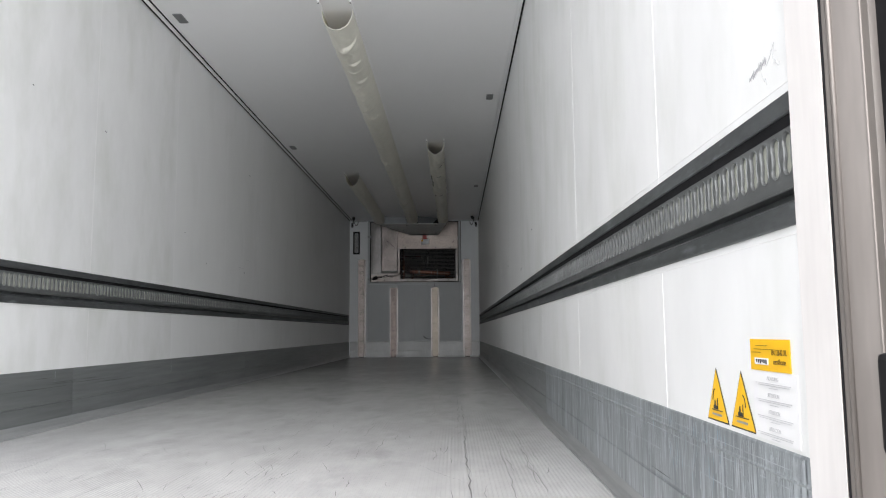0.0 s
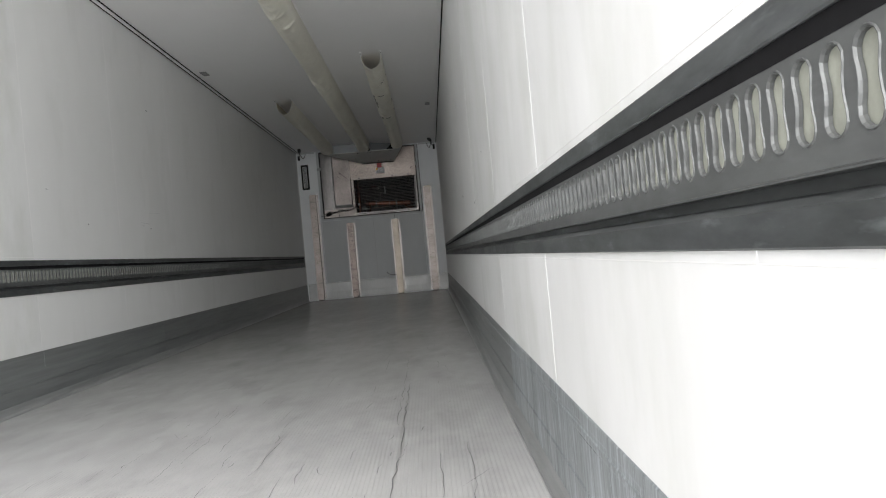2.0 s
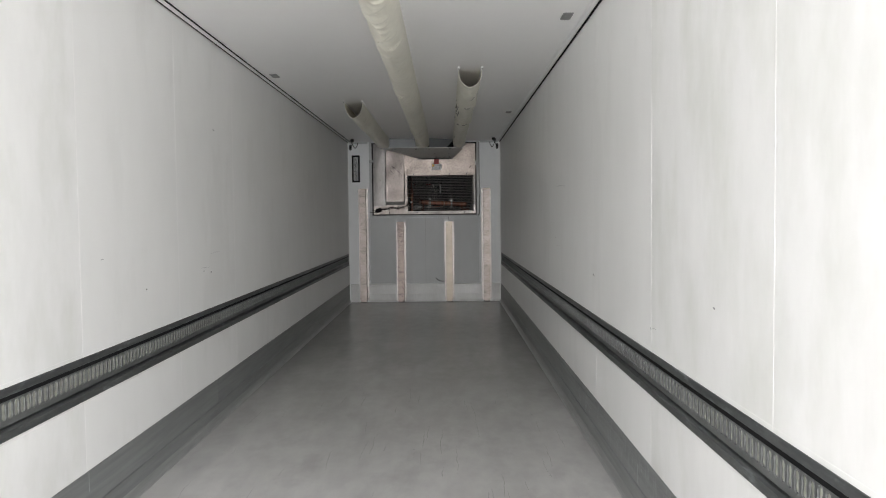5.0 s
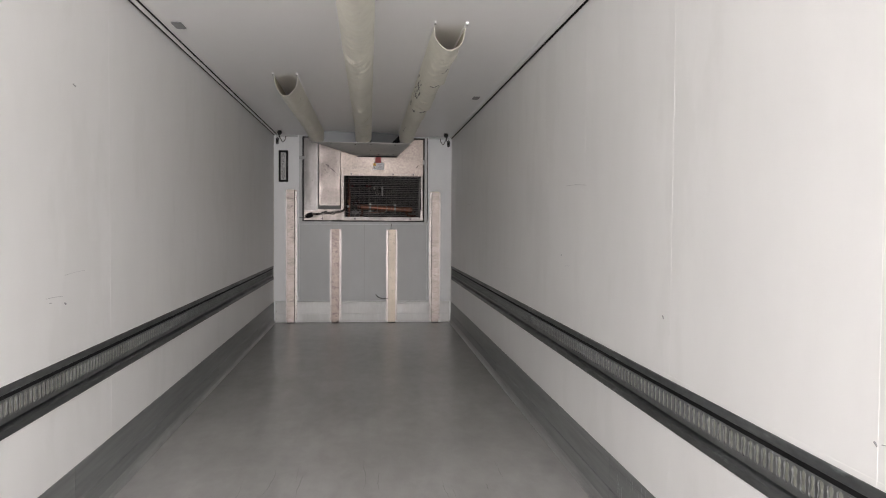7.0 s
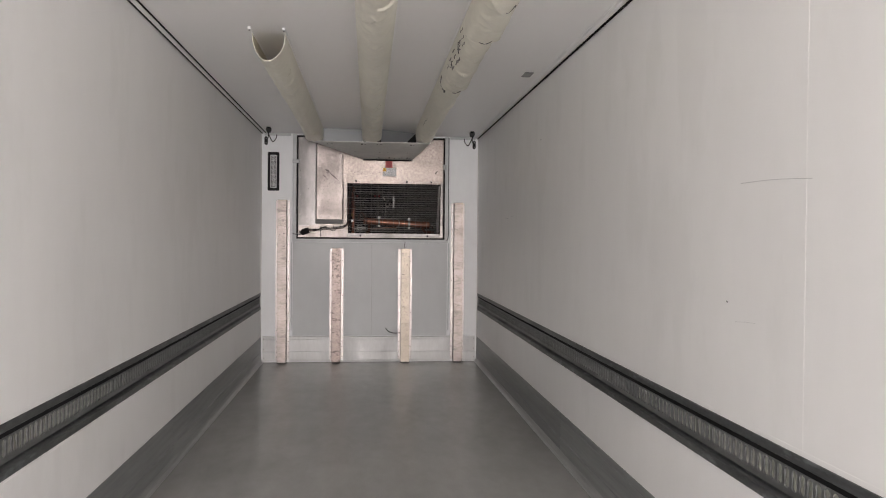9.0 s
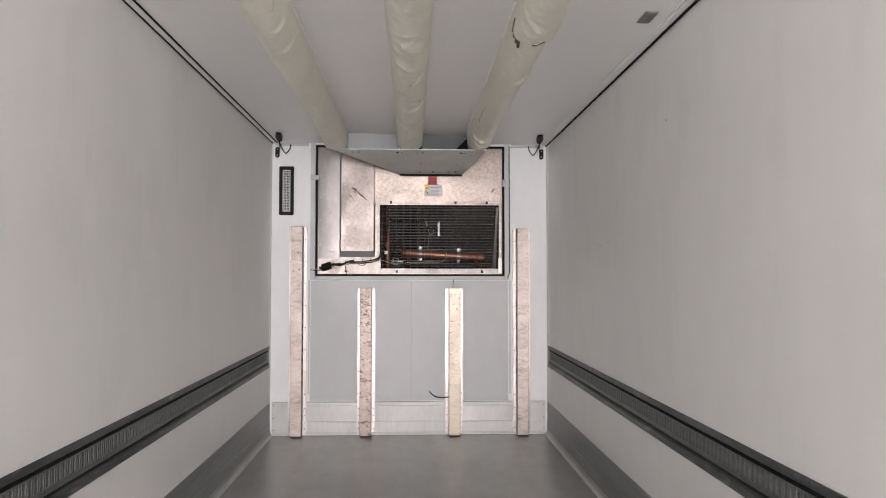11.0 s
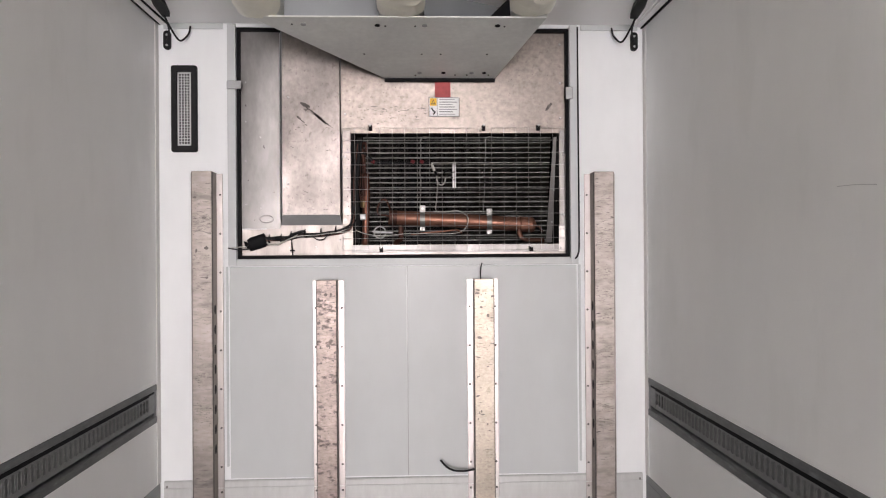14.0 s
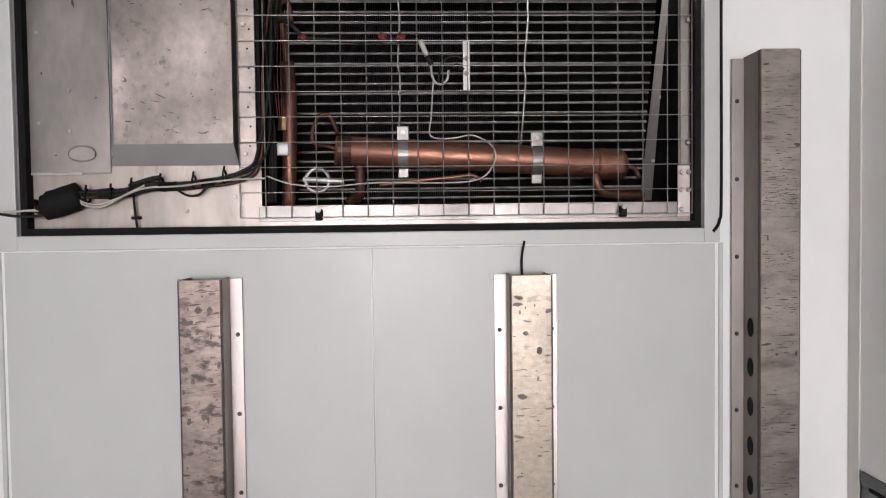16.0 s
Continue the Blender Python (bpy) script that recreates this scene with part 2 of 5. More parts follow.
def thing(name, label, category, group="", kind="", at=(0, 0, 0)):
    e = new(name)
    e.location = at
    e.empty_display_size = 0.1
    bpy.context.view_layer.update()
    return tagged(e, label, category, group, kind)


def add_box(bm, lo, hi, bevel=0.0, segments=1):
    lo, hi = Vector(lo), Vector(hi)
    r = bmesh.ops.create_cube(bm, size=1.0, matrix=Matrix.Translation((lo + hi) / 2) @ Matrix.Diagonal((*(hi - lo), 1)))
    if bevel:
        edges = list({e for v in r["verts"] for e in v.link_edges})
        bmesh.ops.bevel(bm, geom=edges, offset=bevel, segments=segments, affect="EDGES", profile=0.6)
    return bm


def box(lo, hi, bevel=0.0, segments=1):
    return add_box(bmesh.new(), lo, hi, bevel, segments)


def add_cyl(bm, a, b, r, sides=12, r2=None):
    a, b = Vector(a), Vector(b)
    d = b - a
    m = Matrix.Translation((a + b) / 2) @ d.to_track_quat("Z", "Y").to_matrix().to_4x4()
    bmesh.ops.create_cone(bm, cap_ends=True, segments=sides, radius1=r, radius2=r if r2 is None else r2, depth=d.length, matrix=m)
    return bm


def cyl(a, b, r, sides=12, r2=None):
    return add_cyl(bmesh.new(), a, b, r, sides, r2)


def add_tube(bm, pts, r, sides=8, steps=6):
    """A round cable or pipe along a smooth curve through the points."""
    pts = [Vector(p) for p in pts]
    ext = [pts[0] * 2 - pts[1], *pts, pts[-1] * 2 - pts[-2]]
    line = []
    for i in range(1, len(ext) - 2):
        a, b, c, d = ext[i - 1:i + 3]
        for k in range(steps):
            t = k / steps
            line.append(0.5 * ((2 * b) + (c - a) * t + (2 * a - 5 * b + 4 * c - d) * t * t + (3 * b - a - 3 * c + d) * t ** 3))
    line.append(pts[-1])
    rings, up = [], None
    for i, p in enumerate(line):
        d = (line[min(i + 1, len(line) - 1)] - line[max(i - 1, 0)]).normalized()
        if up is None:
            up = d.orthogonal().normalized()
        up = (up - d * up.dot(d)).normalized()
        side = d.cross(up)
        rings.append([bm.verts.new(p + r * (math.cos(q * math.tau / sides) * up + math.sin(q * math.tau / sides) * side)) for q in range(sides)])
    for a, b in zip(rings, rings[1:]):
        for q in range(sides):
            bm.faces.new((a[q], a[(q + 1) % sides], b[(q + 1) % sides], b[q]))
    bm.faces.new(rings[0][::-1])
    bm.faces.new(rings[-1])
    return bm


def tube(pts, r, sides=8, steps=6):
    return add_tube(bmesh.new(), pts, r, sides, steps)


def extrude_profile(profile, y0, y1, closed=True, rows=1):
    """A profile of (x, z) points drawn out along y."""
    bm = bmesh.new()
    rings = [[bm.verts.new((x, y0 + (y1 - y0) * k / rows, z)) for x, z in profile] for k in range(rows + 1)]
    n = len(profile)
    for a, b in zip(rings, rings[1:]):
        for i in range(n if closed else n - 1):
            j = (i + 1) % n
            bm.faces.new((a[i], a[j], b[j], b[i]))
    if closed:
        bm.faces.new(rings[0][::-1])
        bm.faces.new(rings[-1])
    bmesh.ops.recalc_face_normals(bm, faces=bm.faces)
    return bm


def prism(points, depth):
    """A flat outline of 3D points, made solid along the vector depth."""
    bm = bmesh.new()
    a = [bm.verts.new(p) for p in points]
    b = [bm.verts.new(Vector(p) + Vector(depth)) for p in points]
    n = len(a)
    bm.faces.new(a)
    bm.faces.new(b[::-1])
    for i in range(n):
        bm.faces.new((a[i], a[(i + 1) % n], b[(i + 1) % n], b[i]))
    bmesh.ops.recalc_face_normals(bm, faces=bm.faces)
    return bm


def rounded_rect(w, h, r, n=5):
    out = []
    for cx, cy, a0 in ((w / 2 - r, h / 2 - r, 0), (-w / 2 + r, h / 2 - r, 90), (-w / 2 + r, -h / 2 + r, 180), (w / 2 - r, -h / 2 + r, 270)):
        for k in range(n + 1):
            a = radians(a0 + 90 * k / n)
            out.append((cx + r * math.cos(a), cy + r * math.sin(a)))
    return out


# ---- the body of the trailer ----
W, H, Y0, Y1 = 1.23, 2.59, 0.135, 13.35
RAIL_TOP, RAIL_LOW, SKIRT = 0.7895, 0.601, 0.287
SEAMS = [0.83, 2.00, 3.19, 4.40, 5.59, 6.77, 7.96, 9.15, 10.34, 11.53]

# floor: ribbed grip sheet
bm = bmesh.new()
pitch, half = 0.0135, 1.2015
n = round(2 * half / pitch)
xs, zs = [], []
for i in range(n):
    x = -half + i * pitch
    for dx, z in ((0, 0), (0.0045, 0.0), (0.006, 0.0007), (0.0115, 0.0007), (0.013, 0)):
        xs.append(x + dx), zs.append(z)
ring = [[bm.verts.new((x, y, z * k)) for x, z in zip(xs, zs)] for y, k in ((-0.02, 1.0), (2.4, 0.9), (4.2, 0.12), (Y1, 0.10))]
for a, b in zip(ring, ring[1:]):
    for i in range(len(xs) - 1):
        bm.faces.new((a[i], a[i + 1], b[i + 1], b[i]))
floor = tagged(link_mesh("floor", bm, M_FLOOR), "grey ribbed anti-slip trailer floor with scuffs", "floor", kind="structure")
part("floor_slab", box((-1.30, -0.03, -0.14), (1.30, 13.5, -0.006)), M_SKIN, floor)

ceiling = tagged(link_mesh("ceiling", box((-1.31, Y0, H), (1.31, 13.5, H + 0.09)), M_CEIL), "smooth white laminate trailer ceiling", "ceiling", kind="structure")

for side, nm in ((1, "wall_right"), (-1, "wall_left")):
    s = side
    lo, hi = sorted((s * 1.262, s * 1.32))
    wall = tagged(link_mesh(nm, box((lo, Y0, -0.1), (hi, 13.5, H + 0.05)), M_SKIN), "white laminate insulated side wall in joined panels", "wall", kind="structure")
    edges = [Y0, *SEAMS, Y1]
    for a, b in zip(edges, edges[1:]):
        for z0, z1 in ((0.0, RAIL_LOW), (RAIL_TOP, H)):
            lo, hi = sorted((s * W, s * 1.262))
            part("panel", box((lo, a + 0.0015, z0), (hi, b - 0.0015, z1)), M_WALLDIRTY if b < 5 else M_WALL, wall)
    for y in SEAMS:
        for z0, z1 in ((SKIRT - 0.02, RAIL_LOW), (RAIL_TOP, H)):
            lo, hi = sorted((s * (W - (0.0005 if y < 7.5 else 0.0001)), s * 1.25))
            part("sealant", box((lo, y - 0.0016, z0), (hi, y + 0.0016, z1)), M_SEAL if y < 7.5 else M_WALL, wall)
    for z in (RAIL_TOP + 0.016, RAIL_LOW - 0.012):
        part("sealant", tube([(s * W, Y0, z), (s * W, 4, z), (s * W, 9, z), (s * W, Y1 - 0.05, z)], 0.0008, 6, 2), M_SEAL, wall)
    # joint lines between the wall and the ceiling; the right one lies lower
    drop = 0.012 if s > 0 else 0.0
    lo, hi = sorted((s * 1.218, s * 1.2285))
    part("joint", box((lo, Y0, H - 0.008 - drop), (hi, Y1, H - 0.0005 - drop)), M_BLACK, wall)
    lo, hi = sorted((s * 1.178, s * 1.186))
    part("joint", box((lo, Y0, H - 0.006), (hi, Y1, H + 0.001)), M_BLACK if s < 0 else M_CEIL, wall)
    lo, hi = sorted((s * 1.188, s * (1.2165 + drop)))
    part("corner_trim", box((lo, Y0, H - 0.010 - 0.2 * drop), (hi, Y1, H - 0.001), 0.003), M_CEIL, wall)

# galvanised skirting with a cove at the floor
for s, nm in ((1, "skirting_right"), (-1, "skirting_left")):
    skirting = tagged(new(nm), "galvanised metal skirting along the side wall", "skirting", kind="structure")
    cuts = [Y0, 2.0, 3.05, 6.28, 9.5, Y1 - 0.012] if s > 0 else [Y0, 3.05, 6.28, 9.5, Y1 - 0.012]
    for a, b in zip(cuts, cuts[1:]):
        ridge = [(W - 0.0038, 0.2525), (W - 0.0060, 0.2495), (W - 0.0060, 0.2475), (W - 0.0038, 0.2445)] if s > 0 else []
        prof = [(W + 0.005, SKIRT), (W - 0.001, SKIRT), (W - 0.003, SKIRT - 0.003), *ridge, (W - 0.004, 0.128), (W - 0.0055, 0.1255), (W - 0.0020, 0.1240), (W - 0.0020, 0.1225), (W - 0.0058, 0.1205), (W - 0.006, 0.050), (W - 0.009, 0.024), (W - 0.016, 0.010), (W - 0.022, 0.006), (W - 0.026, 0.001), (W - 0.026, -0.004), (W + 0.005, -0.004)]
        part("skirting_length", extrude_profile([(s * x, z) for x, z in prof], a, b - 0.002), M_SKIRTWORN if s > 0 and a < 2.5 else M_SKIRT, skirting)
    prof = [(W - 0.0075, 0.046), (W - 0.0105, 0.0245), (W - 0.0175, 0.0110), (W - 0.0235, 0.0070), (W - 0.0285, 0.0020), (W - 0.0285, -0.003), (W - 0.0220, -0.003), (W - 0.0130, 0.006), (W - 0.0080, 0.020), (W - 0.0055, 0.046)]
    part("cove_strip", extrude_profile([(s * x, z) for x, z in prof], Y0, Y1 - 0.014), M_COVE, skirting, "pale metal cove along the floor")
    part("floor_bead", tube([(s * (W - 0.0290), Y0, 0.001), (s * (W - 0.0290), 4, 0.001), (s * (W - 0.0290), 9, 0.001), (s * (W - 0.0290), Y1 - 0.02, 0.001)], 0.0035, 6, 2), M_COVE, skirting)

# ---- load-securing rails along the side walls ----
STRIP_Z = 0.0195  # the slotted strip sits above the rail's middle
def slotted_strip(y0, count, pitch):
    """A strip in the plane x = 0 that faces -x, with a row of bone-shaped slots, each with a raised rim."""
    bm = bmesh.new()
    z_hi, z_mid, n = 0.0458, 0.0040, 24
    lobes = []
    for k in range(n):
        a = math.tau * k / n
        lobes.append((math.cos(a), math.sin(a)))

    def bone(half_w, half_h, waist):
        out = []
        for c, sn in lobes:
            z = half_h * sn
            u = abs(z) / half_h
            w = half_w * (waist + (1 - waist) * min(1.0, max(0.0, (u - 0.15) / 0.4)) ** 1.0)
            edge = math.sqrt(max(0.0, 1 - max(0.0, (u - 0.62) / 0.38) ** 2))
            out.append((math.copysign(w * edge, c) if abs(c) > 1e-6 else 0.0, z))
        return out

    rings = [(bone(0.0150, 0.0325, 0.80), 0.0), (bone(0.0143, 0.0318, 0.79), -0.0012), (bone(0.0134, 0.0311, 0.77), -0.0010), (bone(0.0128, 0.0305, 0.76), 0.0), (bone(0.0122, 0.0299, 0.74), 0.0010), (bone(0.0119, 0.0295, 0.73), 0.0040)]
    rect = []
    for c, sn in lobes:
        m = max(abs(c), abs(sn))
        rect.append((c / m, sn / m))
    for i in range(count):
        yc = y0 + (i + 0.5) * pitch
        prev = [bm.verts.new((0.0, yc + q[0] * pitch / 2, q[1] * z_hi)) for q in rect]
        for pts, depth in rings:
            cur = [bm.verts.new((depth, yc + y, z + z_mid)) for y, z in pts]
            for k in range(n):
                bm.faces.new((prev[k], prev[(k + 1) % n], cur[(k + 1) % n], cur[k]))
            prev = cur
    bmesh.ops.remove_doubles(bm, verts=bm.verts, dist=1e-5)
    bmesh.ops.translate(bm, vec=(0, 0, STRIP_Z), verts=bm.verts)
    bmesh.ops.recalc_face_normals(bm, faces=bm.faces)
    return bm


RZ = 0.6815
PITCH, NSLOT, RY0, RY1 = 0.0400, 326, 0.137, 13.285
for s in (1, -1):
    rail = thing("load_rail", "grey aluminium load rail with bone-shaped slots in the side wall", "rail", "load rails along the walls", at=(s * W, 0, RZ))
    strip = slotted_strip(RY0 + 0.012, NSLOT, PITCH)
    if s < 0:
        bmesh.ops.scale(strip, vec=(-1, 1, 1), verts=strip.verts)
        bmesh.ops.reverse_faces(strip, faces=strip.faces)
    part("slotted_strip", strip, M_STRIP, rail, smooth=False)
    for nm, prof in (("top_flange", [(-0.003, 0.1080), (-0.005, 0.1060), (-0.005, 0.0795), (-0.003, 0.0775), (0.012, 0.0775), (0.030, 0.0775), (0.030, 0.1080)]),
                     ("bottom_flange", [(0.026, -0.0805), (-0.004, -0.0805), (-0.006, -0.0785), (-0.006, -0.0500), (-0.002, -0.0480), (0.006, -0.0430), (0.022, -0.0400), (0.022, -0.0255), (0.030, -0.0255), (0.030, -0.0600)])):
        part(nm, extrude_profile([(s * x, z) for x, z in prof], RY0, RY1), M_RAIL, rail)
    # black band over the strip's top: the flange's shadow made as a box
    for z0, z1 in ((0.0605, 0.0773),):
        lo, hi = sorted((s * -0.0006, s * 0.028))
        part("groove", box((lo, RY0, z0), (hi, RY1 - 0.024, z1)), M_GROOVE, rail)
    lo, hi = sorted((s * 0.0045, s * 0.028))
    zl, zh = STRIP_Z - 0.0456, STRIP_Z + 0.0456
    fold = sorted((s * 0.0006, s * 0.0215))
    part("strip_fold", box((fold[0], RY0, zl - 0.0026), (fold[1], RY1 - 0.024, zl - 0.0004)), M_STRIP, rail)
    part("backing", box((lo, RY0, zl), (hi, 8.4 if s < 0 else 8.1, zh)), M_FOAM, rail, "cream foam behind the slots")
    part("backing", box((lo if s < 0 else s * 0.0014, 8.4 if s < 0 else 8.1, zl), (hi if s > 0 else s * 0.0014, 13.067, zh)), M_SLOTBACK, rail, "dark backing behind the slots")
    part("backing", box((lo, 13.067, zl), (hi, RY1 - 0.01, zh)), M_DARK, rail, "black box for the shaded gap behind the last slots")
    lo, hi = sorted((s * -0.0015, s * 0.012))
    part("end_plate", box((lo, RY0 + 0.012 + NSLOT * PITCH, zl), (hi, RY1 - 0.024, zh)), M_STRIP, rail)
    part("end_plate", box((lo, RY1 - 0.024, -0.0480), (hi, RY1, 0.0773)), M_RAIL, rail)
    part("end_plate", box((lo, RY0, zl), (hi, RY0 + 0.012, zh)), M_RAIL, rail)

# ---- front bulkhead with the opening of the cooling unit ----
OX0, OX1, OZ0, OZ1 = -0.842, 0.846, 1.402, 2.572
bm = bmesh.new()
for lo, hi in (((-1.262, Y1, -0.1), (OX0, 13.48, H)), ((OX1, Y1, -0.1), (1.262, 13.48, H)), ((OX0, Y1, -0.1), (OX1, 13.48, OZ0)), ((OX0, Y1, OZ1), (OX1, 13.48, H))):
    add_box(bm, lo, hi)
wall_front = tagged(link_mesh("wall_front", bm, M_FRONT2), "white front bulkhead with a wide opening for the cooling unit", "wall", kind="structure")
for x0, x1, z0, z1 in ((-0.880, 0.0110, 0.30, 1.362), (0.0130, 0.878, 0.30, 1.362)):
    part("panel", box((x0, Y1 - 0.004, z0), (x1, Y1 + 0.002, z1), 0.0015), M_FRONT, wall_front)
part("panel_joint", box((0.0100, Y1 - 0.0030, 0.30), (0.0140, Y1, 1.362)), M_GREYSHEET, wall_front)
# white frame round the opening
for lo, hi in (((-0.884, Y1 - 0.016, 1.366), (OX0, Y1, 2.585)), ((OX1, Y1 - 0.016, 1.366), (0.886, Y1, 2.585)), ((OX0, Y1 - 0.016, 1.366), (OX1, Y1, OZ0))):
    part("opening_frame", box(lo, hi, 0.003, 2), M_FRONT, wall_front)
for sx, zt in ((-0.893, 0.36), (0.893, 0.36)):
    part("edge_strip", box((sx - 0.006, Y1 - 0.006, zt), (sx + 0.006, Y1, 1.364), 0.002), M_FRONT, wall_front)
# black line down the right side of the opening frame
part("rubber_edge", tube([(0.887, Y1 - 0.012, 2.575), (0.888, Y1 - 0.012, 2.0), (0.889, Y1 - 0.012, 1.50), (0.884, Y1 - 0.013, 1.42), (0.868, Y1 - 0.013, 1.392)], 0.0055, 8), M_BLACK, wall_front)
for s in (1, -1):
    lo, hi = sorted((s * (W - 0.004), s * (W + 0.002)))
    part("corner_strip", box((lo, Y1 - 0.050, SKIRT), (hi, Y1 - 0.002, H), 0.0015), M_TRIM, wall_front, "beige trim in the corner")
    lo, hi = sorted((s * 0.905, s * 1.20))
    part("top_trim", box((lo, Y1 - 0.010, H - 0.030), (hi, Y1, H - 0.001), 0.002), M_FRONT, wall_front)

# ---- ribbed kick plate across the foot of the bulkhead ----
kick = thing("kick_plate", "ribbed aluminium kick plate across the foot of the bulkhead", "kick plate", at=(0, Y1, 0))
prof = [(0.0, 0.006), (-0.013, 0.006), (-0.0135, 0.022), (-0.010, 0.026), (-0.010, 0.112), (-0.0135, 0.1145), (-0.0135, 0.1195), (-0.010, 0.122), (-0.010, 0.252), (-0.0125, 0.254), (-0.0125, 0.258), (-0.010, 0.260), (-0.010, 0.286), (-0.007, 0.291), (0.0, 0.294)]
bm = bmesh.new()
rings = [[bm.verts.new((x, y, z)) for y, z in prof] for x in (-1.210, 1.210)]
for i in range(len(prof)):
    j = (i + 1) % len(prof)
    bm.faces.new((rings[0][i], rings[0][j], rings[1][j], rings[1][i]))
bm.faces.new(rings[0]), bm.faces.new(rings[1][::-1])
bmesh.ops.recalc_face_normals(bm, faces=bm.faces)
part("plate", bm, M_KICK, kick)
for x in (-1.195, 1.195):
    for z in (0.05, 0.15, 0.265):
        part("screw", cyl((x, -0.010, z), (x, -0.0135, z), 0.006, 10), M_ALU2, kick)

# ---- upright bumper posts ----
def bumper_post(x, top, slots=0, label="", face=None):
    """A hat-shaped aluminium upright with riveted flanges; slots: 1 or -1 for the side with oval holes."""
    post = thing("bumper_post", label, "post", "uprights on the bulkhead", at=(x, Y1 - 0.005, 0.0))
    hw, d, fl = 0.048, 0.100, 0.079
    base = 0.012
    part("front_face", box((-hw, -d, base), (hw, -d + 0.004, top), 0.0015), face or M_POST, post, "scuffed aluminium face")
    for s in (1, -1):
        lo, hi = sorted((s * (hw - 0.004), s * hw))
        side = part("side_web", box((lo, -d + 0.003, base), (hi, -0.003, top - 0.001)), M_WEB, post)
        # dark strip along the web's front edge, shade painted as a part
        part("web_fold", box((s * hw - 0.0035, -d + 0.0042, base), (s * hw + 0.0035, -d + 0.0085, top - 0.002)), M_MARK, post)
        lo, hi = sorted((s * hw * 0.98, s * fl))
        part("flange", box((lo, -0.0075, 0.03), (hi, -0.0040, top - 0.004), 0.001), M_FLANGE, post)
        zs_r = [(top - 0.110 - 0.195 * k) if slots else (top - 0.143 - 0.197 * k) for k in range(int((top - 0.40) / 0.193) + 1)] + [0.235, 0.175, 0.115, 0.06]
        for z in zs_r:
            part("rivet", cyl((s * 0.0655, -0.0072, z), (s * 0.0655, -0.0112, z), 0.0060, 8, 0.004), M_MARK, post)
        if slots == s:
            k = 0
            while 1.154 - 0.099 * k > 0.40:
                z = 1.154 - 0.099 * k
                pts = [(s * (hw + 0.0006), -0.046 + 0.017 * math.cos(a), z + 0.024 * math.sin(a)) for a in [math.tau * q / 14 for q in range(14)]]
                part("slot", prism(pts, (s * -0.003, 0, 0)), M_DARK, post, "dark oval hole")
                k += 1
    rnd = random.Random(int(1000 * x) + 5000)
    bm = bmesh.new()
    bands = [(0.12 + (top - 0.16) * rnd.random() ** 0.7, rnd.uniform(0.008, 0.05)) for k in range(13)]
    for k in range(760 if slots else 110):
        c, spread = rnd.choice(bands)
        z = rnd.gauss(c, spread) if rnd.random() < 0.75 else 0.10 + (top - 0.14) * rnd.random() ** 0.6
        z = min(top - 0.006, max(0.06, z))
        px, w, h = rnd.uniform(-hw + 0.004, hw - 0.004), 0.002 + 0.024 * rnd.random() ** 3, 0.0003 + 0.0012 * rnd.random() ** 2
        x0, x1, t = max(-hw + 0.001, px - w), min(hw - 0.001, px + w), rnd.uniform(-0.08, 0.08)
        bm.faces.new([bm.verts.new(q) for q in ((x0, -d - 0.0006, z), ((x0 + x1) / 2, -d - 0.0006, z - h), (x1, -d - 0.0006, z + t * w), ((x0 + x1) / 2, -d - 0.0006, z + h))])
    marks = part("wear", bm, M_BLOT if slots else M_NICK, post, "fine dark scrapes")
    marks["kind"] = "stuff"
    bm = bmesh.new()
    for k in range(10 if slots else 60 if face is M_STAINED else 34):
        z = 0.30 + (top - 0.33) * rnd.random() ** (0.9 if slots else 0.5)
        px = rnd.choice((-1, 1)) * (hw - 0.006) * rnd.random() ** 0.7
        w, h = 0.002 + 0.012 * rnd.random() ** 1.7, 0.0015 + 0.008 * rnd.random() ** 1.7
        tilt = rnd.uniform(-0.2, 0.2)
        bm.faces.new([bm.verts.new((min(hw - 0.001, max(0.001 - hw, px + w * math.cos(a) * rnd.uniform(0.65, 1.25))), -d - 0.0005, z + (tilt * w * math.cos(a) + h * math.sin(a)) * rnd.uniform(0.65, 1.25))) for a in [math.tau * q / 9 for q in range(9)]])
    if face is M_STAINED:
        for k in range(26):
            z, px, w, h = top - 0.012 - 0.13 * rnd.random(), rnd.uniform(-hw + 0.01, hw - 0.01), rnd.uniform(0.006, 0.02), rnd.uniform(0.0008, 0.0025)
            bm.faces.new([bm.verts.new((min(hw - 0.001, max(0.001 - hw, px + w * math.cos(a) * rnd.uniform(0.7, 1.2))), -d - 0.00055, z + (h * math.sin(a) + 0.1 * w * math.cos(a)) * rnd.uniform(0.6, 1.3))) for a in [math.tau * q / 8 for q in range(8)]])
    marks = part("stain", bm, M_BLOT, post, "dark blots")
    marks["kind"] = "stuff"
    # black block under the foot: the gap's shade as a solid
    part("foot_gap", box((-0.046, -d + 0.006, 0.001), (0.046, -0.01, 0.0125)), M_DARK, post)
    return post


TALL = "tall scuffed aluminium bumper post with oval holes, fixed to the bulkhead"
SHORT = "short worn aluminium bumper post, stained, fixed below the cooling unit"
bumper_post(-0.989, 1.836, 1, TALL)
bumper_post(0.996, 1.828, -1, TALL)
bumper_post(-0.385, 1.297, 0, SHORT, M_STAINED)
bumper_post(0.393, 1.297, 0, SHORT, M_STAINED2)

# loose cables near the second short post
cable = thing("loose_cable", "short loose black cable sticking out behind the post", "cable", at=(0.34, Y1 - 0.01, 0.345))
